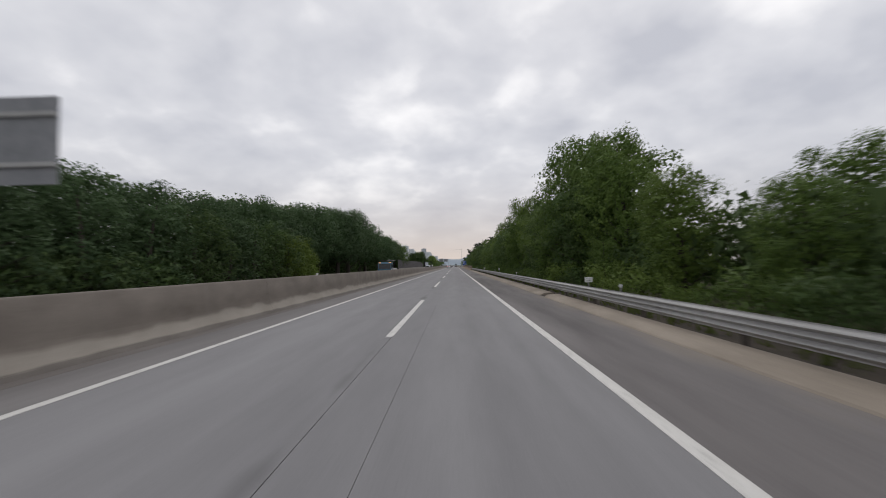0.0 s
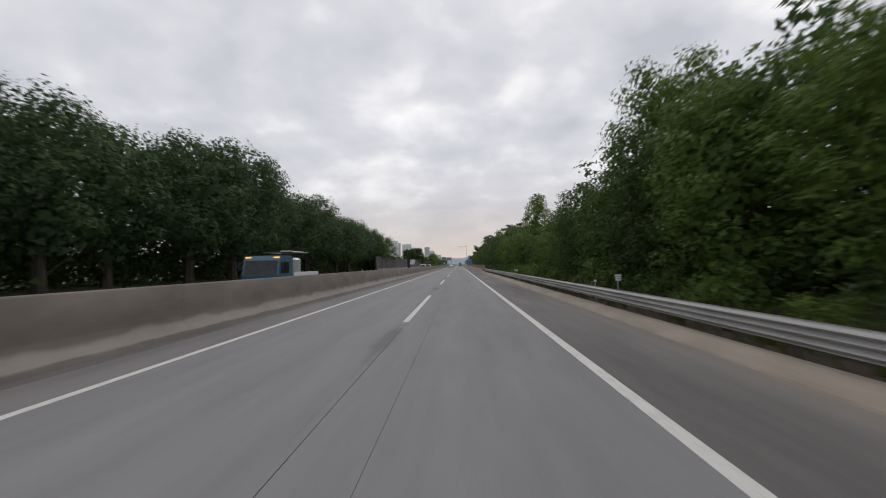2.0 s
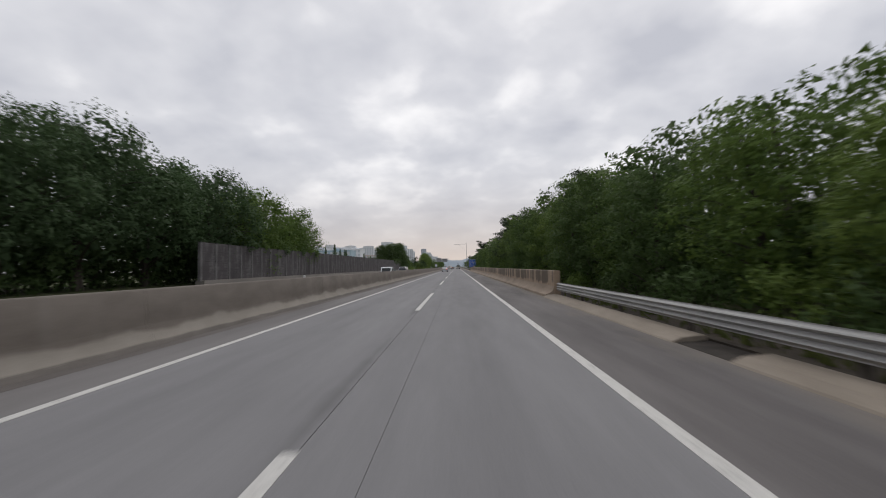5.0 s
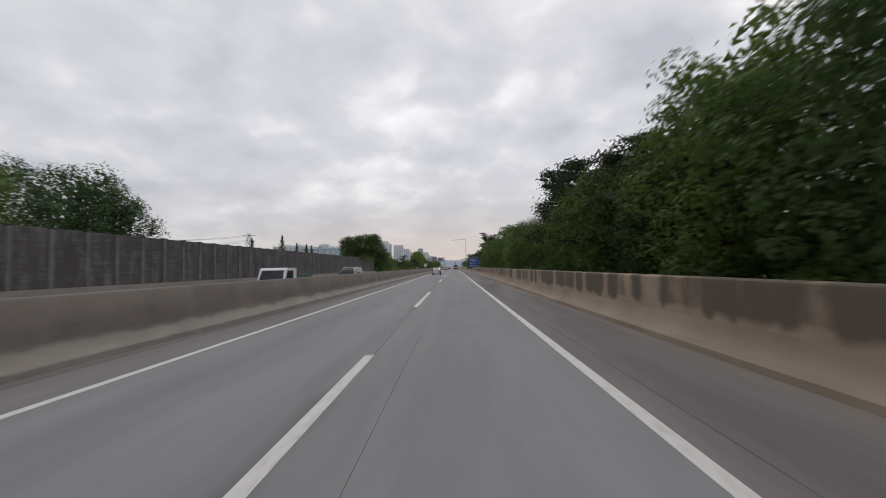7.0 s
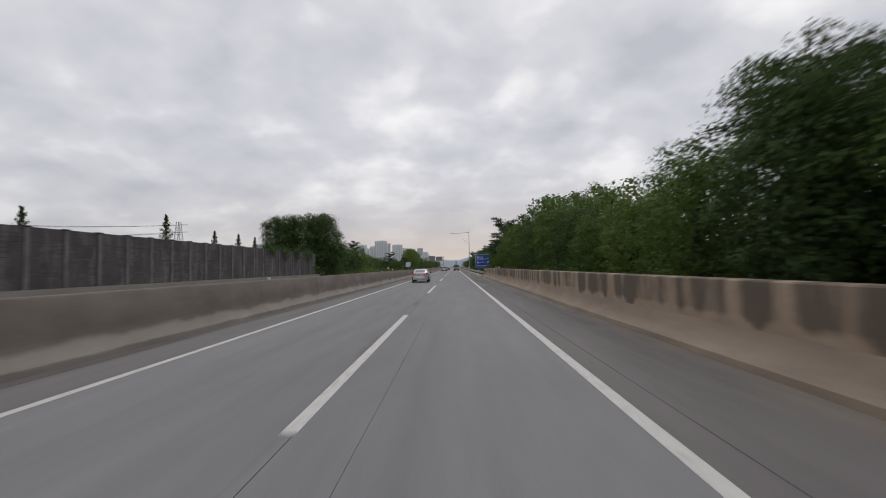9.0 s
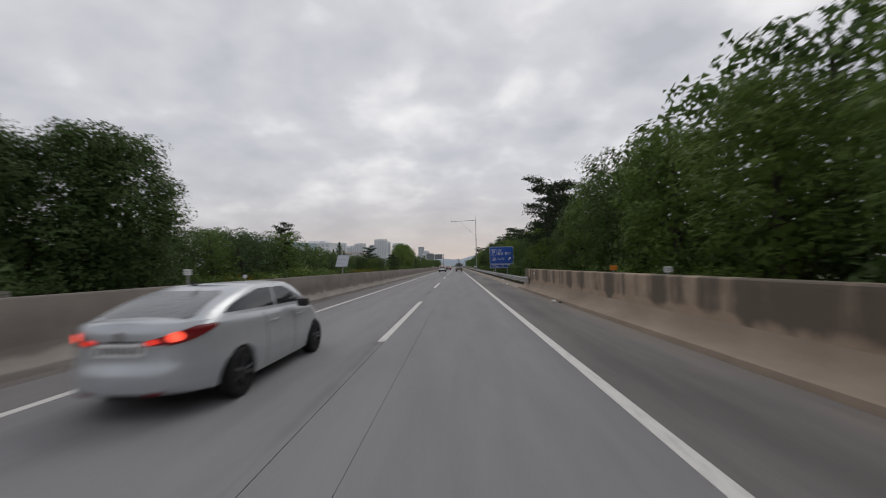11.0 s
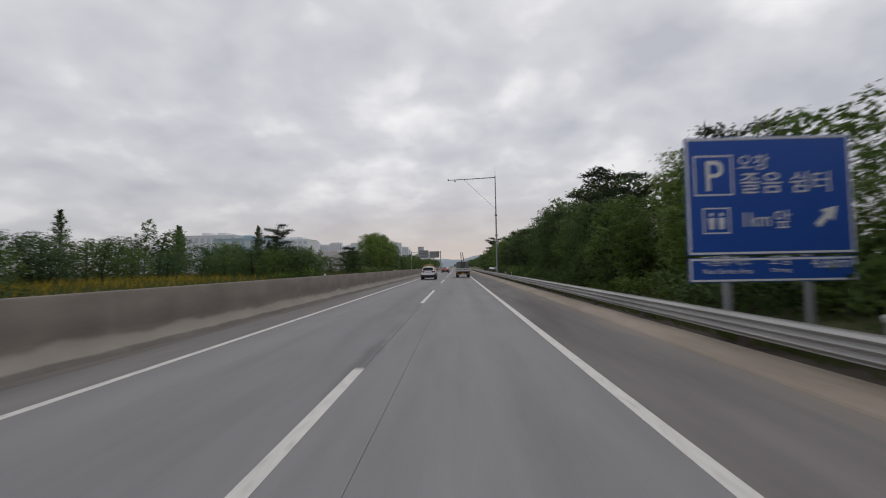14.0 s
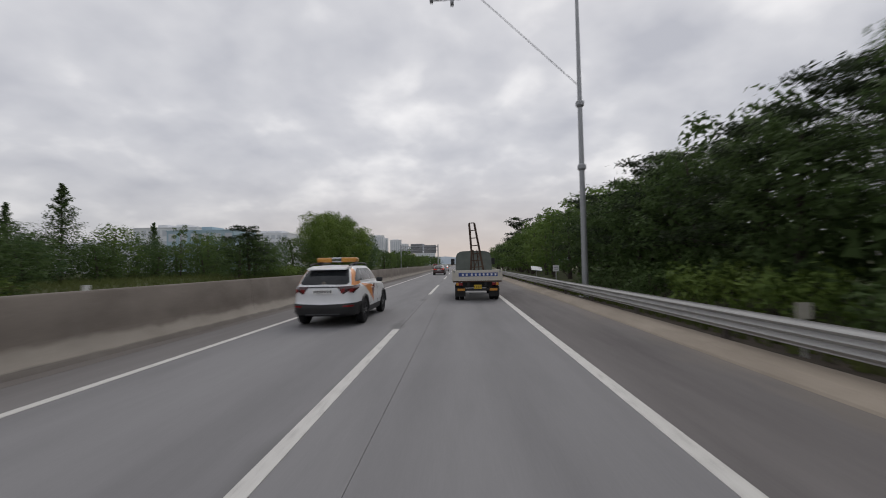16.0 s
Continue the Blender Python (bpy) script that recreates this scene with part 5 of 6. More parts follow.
class Shell:
    """A closed rounded surface: plan outline k in -1..1 (left rear centre round the side to the front), height v in 0..1."""

    def __init__(self, n, fn):
        self.h = np.array(half_outline(n))
        d = np.r_[0, np.cumsum(np.hypot(*np.diff(self.h * np.array([0.9, 2.2]), axis=0).T))]
        self.k = d / d[-1]
        self.fn = fn

    def at(self, k, v):
        a = abs(k)
        ux, uy = float(np.interp(a, self.k, self.h[:, 0])), float(np.interp(a, self.k, self.h[:, 1]))
        return Vector(self.fn(ux if k >= 0 else -ux, uy, v))

    def kat(self, uy):
        """Outline parameter of a place along the side."""
        i = np.argsort(self.h[:, 1])
        return float(np.interp(uy, self.h[i, 1], self.k[i]))

    def skin(self, rows, cap=True):
        g = Geo()
        ks = list(self.k) + [-k for k in self.k[-2:0:-1]]
        n = len(ks)
        for v in rows:
            g.v += [tuple(self.at(k, v)) for k in ks]
        for r in range(len(rows) - 1):
            for i in range(n):
                g.f.append((r * n + i, r * n + (i + 1) % n, (r + 1) * n + (i + 1) % n, (r + 1) * n + i))
        if cap:
            b, m = (len(rows) - 1) * n, len(self.k)
            right = [b + i for i in range(m)]
            left = [b] + [b + n - i for i in range(1, m - 1)] + [b + m - 1]
            mids = []
            for i in range(m):
                p, q = Vector(g.v[right[i]]), Vector(g.v[left[i]])
                w = (p - q).length
                cols = []
                for f in (0.25, 0.5, 0.75):
                    c = p.lerp(q, f)
                    c.z += 0.030 * w * (1 - (2 * f - 1) ** 2)
                    cols.append(len(g.v))
                    g.v.append(tuple(c))
                mids.append(cols)
            for i in range(m - 1):
                a, c = [right[i]] + mids[i] + [left[i]], [right[i + 1]] + mids[i + 1] + [left[i + 1]]
                for j in range(4):
                    g.f.append(tuple(dict.fromkeys((a[j], a[j + 1], c[j + 1], c[j]))))
            g.f = [f for f in g.f if len(set(f)) > 2]
        return g

    def patch(self, k0, k1, v0, v1, nk=10, nv=5, off=0.006, shape=None):
        """A thin panel lying on the surface; shape(s) gives the lower and upper v along it."""
        g = Geo()
        for i in range(nk + 1):
            s = i / nk
            k = k0 + (k1 - k0) * s
            a, b = (v0, v1) if shape is None else shape(s)
            for j in range(nv + 1):
                v = a + (b - a) * j / nv
                p = self.at(k, v)
                e = 0.004
                du = self.at(k + e, v) - self.at(k - e, v)
                dv = self.at(k, v + 0.02) - self.at(k, v - 0.02)
                nrm = du.cross(dv)
                nrm = nrm.normalized() if nrm.length > 1e-9 else Vector((0, -1, 0))
                if nrm.dot(p - Vector((0, 0, 0.6))) < 0:
                    nrm = -nrm
                g.v.append(tuple(p + nrm * off))
        for i in range(nk):
            for j in range(nv):
                a = i * (nv + 1) + j
                g.f.append((a, a + nv + 1, a + nv + 2, a + 1))
        return g


def lathe(g, prof, x, y, z, n=28):
    """A ring turned about the x axis from (offset, radius) pairs."""
    b = len(g.v)
    for o, r in prof:
        for k in range(n):
            w = 2 * math.pi * k / n
            g.v.append((x + o, y + r * math.cos(w), z + r * math.sin(w)))
    for i in range(len(prof) - 1):
        for k in range(n):
            g.f.append((b + i * n + k, b + i * n + (k + 1) % n, b + (i + 1) * n + (k + 1) % n, b + (i + 1) * n + k))
    return g


def wheel(parent, x, y, r, width, rim_mat, spokes=5):
    s = 1 if x > 0 else -1
    w = width / 2
    tyre = part("wheel", lathe(Geo(), [(-w, r * 0.66), (-w, r * 0.93), (-w * 0.75, r), (w * 0.75, r), (w, r * 0.93), (w, r * 0.66), (-w, r * 0.66)], 0, 0, 0), tyre_m, parent, smooth=True, at=pose(x, y, r))
    g = lathe(Geo(), [(s * w * 0.96, r * 0.67), (s * w * 0.9, r * 0.63), (s * w * 0.2, r * 0.60), (s * w * 0.15, 0.02)], 0, 0, 0)
    for k in range(spokes):
        for d in (-0.12, 0.12):
            a = 2 * math.pi * k / spokes + d
            p0, p1 = Vector((s * w * 0.72, math.cos(a) * r * 0.12, math.sin(a) * r * 0.12)), Vector((s * w * 0.86, math.cos(a + d) * r * 0.63, math.sin(a + d) * r * 0.63))
            g.tube([p0, p1], [0.028, 0.02], 6)
    lathe(g, [(s * w * 0.6, 0.0), (s * w * 0.8, r * 0.10), (s * w * 0.6, r * 0.16)], 0, 0, 0, 16)
    part("rim", g, rim_mat, tyre, smooth=True)
    return tyre


def bars_plate(parent, name, x, y, z, w, h, mat, n=7):
    """A number plate with plain bars in place of its characters."""
    p = part(name, Geo().box(x, y, z, w, 0.02, h, 0.004), mat, parent)
    bar_me = Geo().box(0, 0, 0, w * 0.075, 0.004, h * 0.55).mesh("print", joint_m)
    for i in range(n):
        part("print", bar_me, None, p, at=pose(x - w * 0.40 + w * 0.80 * i / (n - 1), y - 0.012, z))
    return p


def passenger_car(name, label, L, W, H, base, r, paint, belt, cabin, deck, lamp, rim_mat, at, suv=False, plan=5.0, glass_rear=None):
    """A car, rear towards -y. belt: shoulder heights at (rear, rear deck, cowl, nose); cabin: y of glass foot and roof edge, rear then front."""
    car = thing(name, label, "car", "cars on the road", at=at)
    zr, zd, zc, zn = belt
    ya = [-L / 2, -L / 2 + 0.12, deck[0], deck[1], L / 2 - 0.5, L / 2]
    za = [zr - 0.02, zr, zd, zc, zn + 0.10, zn - 0.05]
    wy = (-base / 2 + deck[2], base / 2 + deck[2])
    R = r * 1.17
    sill = 0.20 if not suv else 0.26

    def bottom(y):
        z = float(np.interp(y, [-L / 2, -L / 2 + 0.5, -L / 2 + 0.8, L / 2 - 0.6, L / 2], [sill + 0.10, sill + 0.06, sill, sill, sill + 0.02]))
        for w in wy:
            d = abs(y - w)
            if d < R:
                z = max(z, r + math.sqrt(R * R - d * d) - 0.02)
        return z

    def body(ux, uy, v):
        wv = float(np.interp(v, [0, 0.12, 0.42, 0.62, 0.9, 1.0], [0.93, 0.965, 1.0, 0.985, 0.955, 0.90]))
        ev = float(np.interp(v, [0, 0.15, 0.36, 0.42, 0.48, 0.75, 0.92, 1.0], [0.960, 0.990, 1.0, 0.996, 0.974, 0.970, 0.976, 0.950]))
        y = uy * L / 2 * (1 - (1 - ev) * abs(uy) ** 6)
        zb = bottom(y)
        zt = float(np.interp(y, ya, za))
        full = max(sill, 0.2)
        z = full + (zt - full) * v
        if z < zb:
            z = zb
        return (ux * W / 2 * wv, y, z)
    sh = Shell(plan, body)
    rows = [0, 0.06, 0.13, 0.22, 0.32, 0.40, 0.46, 0.54, 0.64, 0.76, 0.88, 0.95, 0.985, 1.0]
    b = part("body", sh.skin(rows), paint, car, smooth=True)
    cb = cabin

    def roof(ux, uy, v):
        s = math.sin(v * math.pi / 2)
        c = 1 - math.cos(v * math.pi / 2)
        t = 0.62 * v + 0.38 * c
        yr = cb[0] + (cb[1] - cb[0]) * t
        yf = cb[3] + (cb[2] - cb[3]) * t
        y = (yr + yf) / 2 + uy * (yf - yr) / 2
        z0 = float(np.interp(y, ya, za)) - 0.06
        z = z0 + (H - 0.035 - z0) * (0.55 * v + 0.45 * s)
        hw = W / 2 * (0.90 + (0.66 - 0.90) * (0.75 * v + 0.25 * c))
        return (ux * hw, y, z)
    gh = Shell(7.0, roof)
    part("roof", gh.skin([0, 0.15, 0.3, 0.45, 0.6, 0.72, 0.83, 0.91, 0.96, 1.0]), paint, car, smooth=True)
    # glass
    kc = gh.kat(-0.93)
    part("rear_window", gh.patch(-kc * (0.80 if not suv else 0.90), kc * (0.80 if not suv else 0.90), 0.16, 0.80, 18, 6, 0.006, lambda q: (0.16 if not suv else 0.12, 0.80 if not suv else 0.86) if 0.04 < q < 0.96 else (0.20, 0.70)), glass_rear or glass_m, car, "rear window", True)
    part("windscreen", gh.patch(1 - (1 - gh.kat(0.93)) * 0.9, 1.0, 0.1, 0.88, 9, 6, 0.006), glass_m, car, smooth=True)
    part("windscreen", gh.patch(-1.0, -1 + (1 - gh.kat(0.93)) * 0.9, 0.1, 0.88, 9, 6, 0.006), glass_m, car, smooth=True)
    k0, k1 = gh.kat(-0.80 if not suv else -0.84), gh.kat(0.83)
    kb = [k0, k0 + (k1 - k0) * (0.50 if not suv else 0.24), k0 + (k1 - k0) * (0.53 if not suv else 0.27), k1]
    if suv:
        cuts = [(kb[0], kb[1]), (kb[2], k0 + (k1 - k0) * 0.60), (k0 + (k1 - k0) * 0.63, k1)]
    else:
        cuts = [(kb[0], kb[1]), (kb[2], kb[3])]
    for sgn in (1, -1):
        for q, (a, c) in enumerate(cuts):
            lastq, firstq = q == len(cuts) - 1, q == 0

            def shp(s, firstq=firstq, lastq=lastq):
                hi = 0.80
                if firstq:
                    hi = 0.34 + 0.46 * min(1, s * 2.2) ** 0.7
                if lastq:
                    hi = min(hi, 0.24 + 0.60 * min(1, (1 - s) * 1.9))
                return (0.20, hi)
            part("side_window", gh.patch(sgn * a, sgn * c, 0, 1, 12, 4, 0.006, shp), glass_m, car, smooth=True)
        y0 = wy[1] - 0.55
        part("mirror", Geo().box(sgn * (W / 2 + 0.09), cb[2] - 0.28 if not suv else cb[2] - 0.05, zc + 0.06, 0.20, 0.12, 0.14, 0.045), black_m, car)
        for dy in (-0.35, 0.62):
            hx = sh.at(sgn * sh.kat((dy) / (L / 2)), 0.80)
            part("handle", Geo().box(hx.x + sgn * 0.012, hx.y, hx.z, 0.03, 0.20, 0.035, 0.01), paint, car)
        for dy in (-0.62, 0.38, 1.28):
            ks = sh.kat((dy + 0.02) / (L / 2))
            kd = 0.0016
            part("door_gap", sh.patch(sgn * (ks - kd), sgn * (ks + kd), 0.10, 0.97, 1, 10, 0.002), joint_m, car)
        for w in wy:
            wheel(car, sgn * (W / 2 - 0.115), w, r, 0.215, rim_mat)
    # dark underside
    part("underbody", Geo().box(0, 0.05, 0.36, W * 0.74, L * 0.78, 0.24, 0.05), black_m, car)
    lamp(car, sh, gh, L, W)
    return car


def sedan_rear(braking=True, plate=plate_m):
    def build(car, sh, gh, L, W):
        ke = sh.kat(-0.975)
        for s in (1, -1):
            def lens(q):
                return (0.70 + 0.20 * q ** 2.0, 0.79 + 0.15 * min(1.0, q * 1.5))
            ln = part("tail_lamp", sh.patch(s * ke * 0.52, s * ke * 2.25, 0, 1, 22, 5, 0.012, lens), lamp_red, car, "red tail lamp", True)
            if braking:
                part("light", sh.patch(s * ke * 1.06, s * ke * 1.38, 0, 1, 14, 4, 0.02, lambda q: (0.828 - 0.062 * math.sqrt(max(0.0, 1 - (2 * q - 1) ** 2)), 0.829 + 0.062 * math.sqrt(max(0.0, 1 - (2 * q - 1) ** 2)))), brake_glow, ln, "lit brake light", True)
                part("light", sh.patch(s * ke * 0.62, s * ke * 0.88, 0, 1, 12, 4, 0.02, lambda q: (0.780 - 0.032 * (1 - (2 * q - 1) ** 4), 0.781 + 0.036 * (1 - (2 * q - 1) ** 4))), brake_on, ln, "lit tail light", True)
            part("reversing_lens", sh.patch(s * ke * 0.56, s * ke * 1.02, 0.695, 0.73, 8, 2, 0.014), lamp_clear, ln, "clear lens", True)
            part("bumper_reflector", sh.patch(s * ke * 0.62, s * ke * 1.02, 0.115, 0.15, 6, 2, 0.008), lamp_red, car)
        part("trunk_line", sh.patch(-ke * 0.80, ke * 0.80, 0.505, 0.517, 20, 1, 0.002), joint_m, car)
        part("recess", sh.patch(-ke * 0.46, ke * 0.46, 0.60, 0.775, 14, 3, 0.002), grey_p, car, "plate recess in the boot lid", True)
        part("lid_strip", sh.patch(-ke * 0.44, ke * 0.44, 0.775, 0.80, 12, 1, 0.006), joint_m, car)
        p = sh.at(0, 0.685)
        bars_plate(car, "number_plate", 0, p.y - 0.008, p.z, 0.52, 0.14, plate)
        e = sh.at(0, 0.86)
        part("badge", Geo().tube([(0, e.y - 0.012, e.z), (0, e.y + 0.004, e.z)], 0.05, 18), chrome_m, car)
        part("lower_valance", sh.patch(-ke * 0.9, ke * 0.9, 0.0, 0.07, 22, 3, 0.006), black_m, car)
        part("antenna", Geo().slab([(-2.0 + 1.42, 0), (-2.0 + 1.60, 0), (-2.0 + 1.44, 0.07)], "x", -0.012, 0.012), black_m, car, at=pose(0, -0.45, 1.415))
    return build


def suv_rear(car, sh, gh, L, W):
    ke = sh.kat(-0.975)
    part("cladding", sh.patch(-0.999, 0.999, 0.0, 0.20, 150, 4, 0.010), black_m, car, "black lower cladding", True)
    part("bumper_cover", sh.patch(-ke * 1.9, ke * 1.9, 0.0, 0.46, 40, 6, 0.014, lambda q: (0.0, 0.42 + 0.05 * abs(2 * q - 1))), black_m, car, "black rear bumper", True)
    part("skid_plate", sh.patch(-ke * 0.7, ke * 0.7, 0.08, 0.15, 16, 2, 0.022), rim_grey, car, "grey skid plate", True)
    for s in (1, -1):
        def lens(q):
            return (float(np.interp(q, [0, 0.13, 0.30, 0.46, 0.60, 1.0], [0.925, 0.745, 0.84, 0.75, 0.84, 0.94])), 0.978)
        ln = part("tail_lamp", sh.patch(s * ke * 0.64, s * ke * 2.0, 0, 1, 30, 4, 0.014, lens), lamp_dark, car, "dark red tail lamp", True)
        for q in range(2):
            part("claw", sh.patch(s * ke * (0.74 + 0.34 * q), s * ke * (0.90 + 0.40 * q), 0.0, 1.0, 5, 3, 0.018, lambda u: (0.775 + 0.06 * u, 0.895 + 0.03 * u)), lamp_red, ln, "red lamp claw")
        for w in (-2.755 / 2 + 0.045, 2.755 / 2 + 0.045):
            arc = [(s * (W / 2 - 0.018), w + 0.435 * math.cos(a), 0.36 + 0.435 * math.sin(a)) for a in [math.pi * i / 16 for i in range(17)]]
            part("wheel_arch", Geo().tube(arc, 0.042, 8), black_m, car, "black wheel arch trim", smooth=True)
        part("bumper_lamp", sh.patch(s * ke * 0.80, s * ke * 1.25, 0.35, 0.40, 8, 3, 0.022), lamp_red, car)
        # orange film: a band up the rear pillar and along the rear door
        part("stripe", gh.patch(s * gh.kat(-0.93), s * gh.kat(-0.60), 0.05, 0.80, 12, 6, 0.004, lambda q: (0.05, 0.22 + 0.68 * (1 - q) ** 0.8)), orange_p, car, "orange livery band")
        part("stripe", sh.patch(s * sh.kat(-0.62), s * sh.kat(-0.10), 0.0, 1.0, 14, 6, 0.004, lambda q: (0.95 - 0.66 * q ** 1.3, 0.995 - 0.10 * q)), orange_p, car, "orange livery band")
        part("stripe", sh.patch(s * sh.kat(-0.16), s * sh.kat(0.02), 0.0, 1.0, 12, 6, 0.0045, lambda q: (0.38 + 0.46 * q, 0.80 + 0.14 * q)), lamp_red, car, "red livery flash")
        part("roof_rail", Geo().tube([(s * 0.56, -1.65, 1.645), (s * 0.585, -1.3, 1.70), (s * 0.585, 0.1, 1.71), (s * 0.56, 0.4, 1.665)], 0.022, 8), black_m, car)
    part("lamp_bar", sh.patch(-ke * 0.70, ke * 0.70, 0.945, 0.978, 16, 2, 0.012), black_p, car, "dark strip between the lamps")
    p = sh.at(0, 0.83)
    bars_plate(car, "number_plate", 0, p.y - 0.008, p.z, 0.52, 0.125, plate_m)
    e = gh.at(0, 0.17)
    part("badge", Geo().tube([(0, e.y - 0.03, e.z), (0, e.y, e.z)], 0.055, 18), chrome_m, car)
    part("spoiler", Geo().slab([(-1.95, 1.525), (-1.50, 1.585), (-1.50, 1.635), (-1.94, 1.560)], "x", -0.54, 0.54), white_p, car)
    bar_ = part("light_bar", Geo().box(0, -0.85, 1.81, 1.20, 0.30, 0.14, 0.05), amber_m, car, "orange warning light bar on the roof")
    part("centre_unit", Geo().box(0, -0.85, 1.812, 0.30, 0.32, 0.142, 0.03), chrome_m, bar_, "grey centre unit")
    for x in (-0.5, 0.5):
        part("bar_foot", Geo().box(x, -0.85, 1.70, 0.10, 0.22, 0.12, 0.02), black_m, bar_)


passenger_car("sedan_car", "silver saloon car with glowing brake lights", 4.53, 1.775, 1.435, 2.70, 0.315, silver_p, (1.05, 1.055, 0.99, 0.72), (-2.02, -0.72, 0.78, 1.55),
              (-1.5, 1.2, 0.075), sedan_rear(True), rim_dark, pose(-1.98, 233.95, 0), glass_rear=dustglass_m, plan=4.0)
passenger_car("patrol_suv_car", "white sport utility patrol car with orange livery bands", 4.63, 1.865, 1.66, 2.755, 0.36, white_p, (1.10, 1.15, 1.12, 0.92), (-2.20, -1.52, 0.30, 1.25),
              (-1.2, 1.2, 0.045), suv_rear, rim_dark, pose(-2.0, 335.25, 0), suv=True, plan=6.0)
passenger_car("sedan_car", "dark red saloon car with lit tail lamps", 4.75, 1.84, 1.46, 2.80, 0.33, dkred_p, (1.04, 1.03, 0.98, 0.72), (-2.00, -0.75, 0.62, 1.45), (-1.5, 1.2, 0.05), sedan_rear(True), rim_grey, pose(-1.4, 385.4, 0))
passenger_car("sedan_car", "pale silver saloon car far ahead in the queue", 4.6, 1.8, 1.46, 2.7, 0.32, grey_p, (1.04, 1.03, 0.98, 0.72), (-2.00, -0.75, 0.62, 1.45), (-1.5, 1.2, 0.05), sedan_rear(True), rim_grey, pose(-1.5, 412, 0))
passenger_car("minivan_car", "dark minivan coming on the opposite carriageway", 4.9, 1.9, 1.78, 2.95, 0.33, black_p, (1.08, 1.08, 1.06, 0.86), (-2.42, -2.15, 0.75, 1.95), (-1.5, 1.5, 0.05), sedan_rear(False), rim_grey, pose(-9.2, 192.6, 0, 0, 0, 180), suv=True, plan=6.0)


def flatbed_truck():
    """A small flatbed lorry seen from behind, with a rusty steel frame leaning on its load bed."""
    t = thing("flatbed_truck", "small cream flatbed truck with a blue lettered tailgate", "truck", at=pose(2.40, 340.0, 0))
    cream = gloss("cream_truck_paint", (0.62, 0.585, 0.51), 0.0, 0.5)
    canvas = mottled("grey_green_cab_back", (0.10, 0.115, 0.105), (0.16, 0.18, 0.165), 2, 30, 0.7)
    part("load_bed", Geo().box(0, 2.0, 0.93, 2.16, 4.0, 0.10, 0.015), cream, t)
    gate = part("tailgate", Geo().box(0, 0.02, 1.14, 2.18, 0.05, 0.40, 0.012), cream, t)
    part("banner", Geo().box(0.04, -0.012, 1.15, 1.68, 0.01, 0.155, 0.003), plain("faded_banner_blue", (0.05, 0.085, 0.26), 0.6), gate, "blue banner strip")
    mark_me = Geo().box(0, 0, 0, 0.078, 0.006, 0.092).mesh("print", white_m)
    for i in range(9):
        part("print", mark_me, None, gate, "white unreadable print as a bar" if i == 0 else "", at=pose(-0.62 + 0.17 * i + (0.05 if i > 1 else 0), -0.02, 1.15))
    for x in (-1.06, 1.06):
        part("gate_post", Geo().box(x, 0.0, 1.16, 0.06, 0.07, 0.50, 0.012), cream, t)
        part("side_board", Geo().box(x, 2.0, 1.14, 0.05, 3.95, 0.38, 0.012), cream, t)
        part("latch", Geo().box(x * 0.93, -0.02, 1.28, 0.06, 0.04, 0.10, 0.01), steel_m, gate)
    part("rear_beam", Geo().box(0, 0.05, 0.855, 2.10, 0.10, 0.07, 0.012), rust_m, t)
    for x in (-0.38, 0.38):
        part("chassis_rail", Geo().box(x, 2.6, 0.74, 0.09, 5.2, 0.20, 0.012), black_m, t)
    part("bumper_bar", Geo().box(0, 0.12, 0.50, 1.92, 0.08, 0.11, 0.015), black_m, t)
    part("under_panel", Geo().box(0, 0.30, 0.70, 1.30, 0.06, 0.26, 0.015), black_m, t)
    for s in (-1, 1):
        lamp = part("tail_lamp", Geo().box(s * 0.78, 0.06, 0.745, 0.30, 0.09, 0.13, 0.018), lamp_red, t, "red and orange tail lamp")
        part("lens", Geo().box(s * 0.86, 0.012, 0.745, 0.10, 0.012, 0.11, 0.004), amber_m, lamp)
        part("mudflap", Geo().box(s * 0.74, 0.36, 0.40, 0.46, 0.02, 0.44, 0.006), black_m, t)
        part("warning_plate", Geo().box(s * 0.70, 0.07, 0.50, 0.32, 0.02, 0.10, 0.003), amber_m, t, "orange reflective plate")
        for dx in (0.0, 0.21):
            wheel(t, s * (0.88 - dx), 0.95, 0.345, 0.19, rim_grey)
        wheel(t, s * 0.80, 4.6, 0.345, 0.19, rim_grey)
        part("mirror", Geo().box(s * 1.12, 5.1, 1.75, 0.20, 0.06, 0.34, 0.02), black_m, t)
    bars_plate(t, "number_plate", 0.02, 0.05, 0.62, 0.34, 0.17, yplate_m, 4)
    pts = []
    for i in range(13):
        a = math.pi * i / 12
        pts.append((-0.96 * math.copysign(abs(math.cos(a)) ** 0.35, math.cos(a)), 1.55 + 0.76 * math.sin(a) ** 0.55))
    cab = part("cab", Geo().slab([(-0.96, 0.75)] + pts + [(0.96, 0.75)], "y", 4.12, 5.75), canvas, t, "grey-green rounded cab back", True)
    part("steel_frame", ladder(), rust_m, t, "rusty brown steel frame leaning upright on the bed", at=pose(0.10, 1.9, 0.98, 6, -3, 0))
    return t


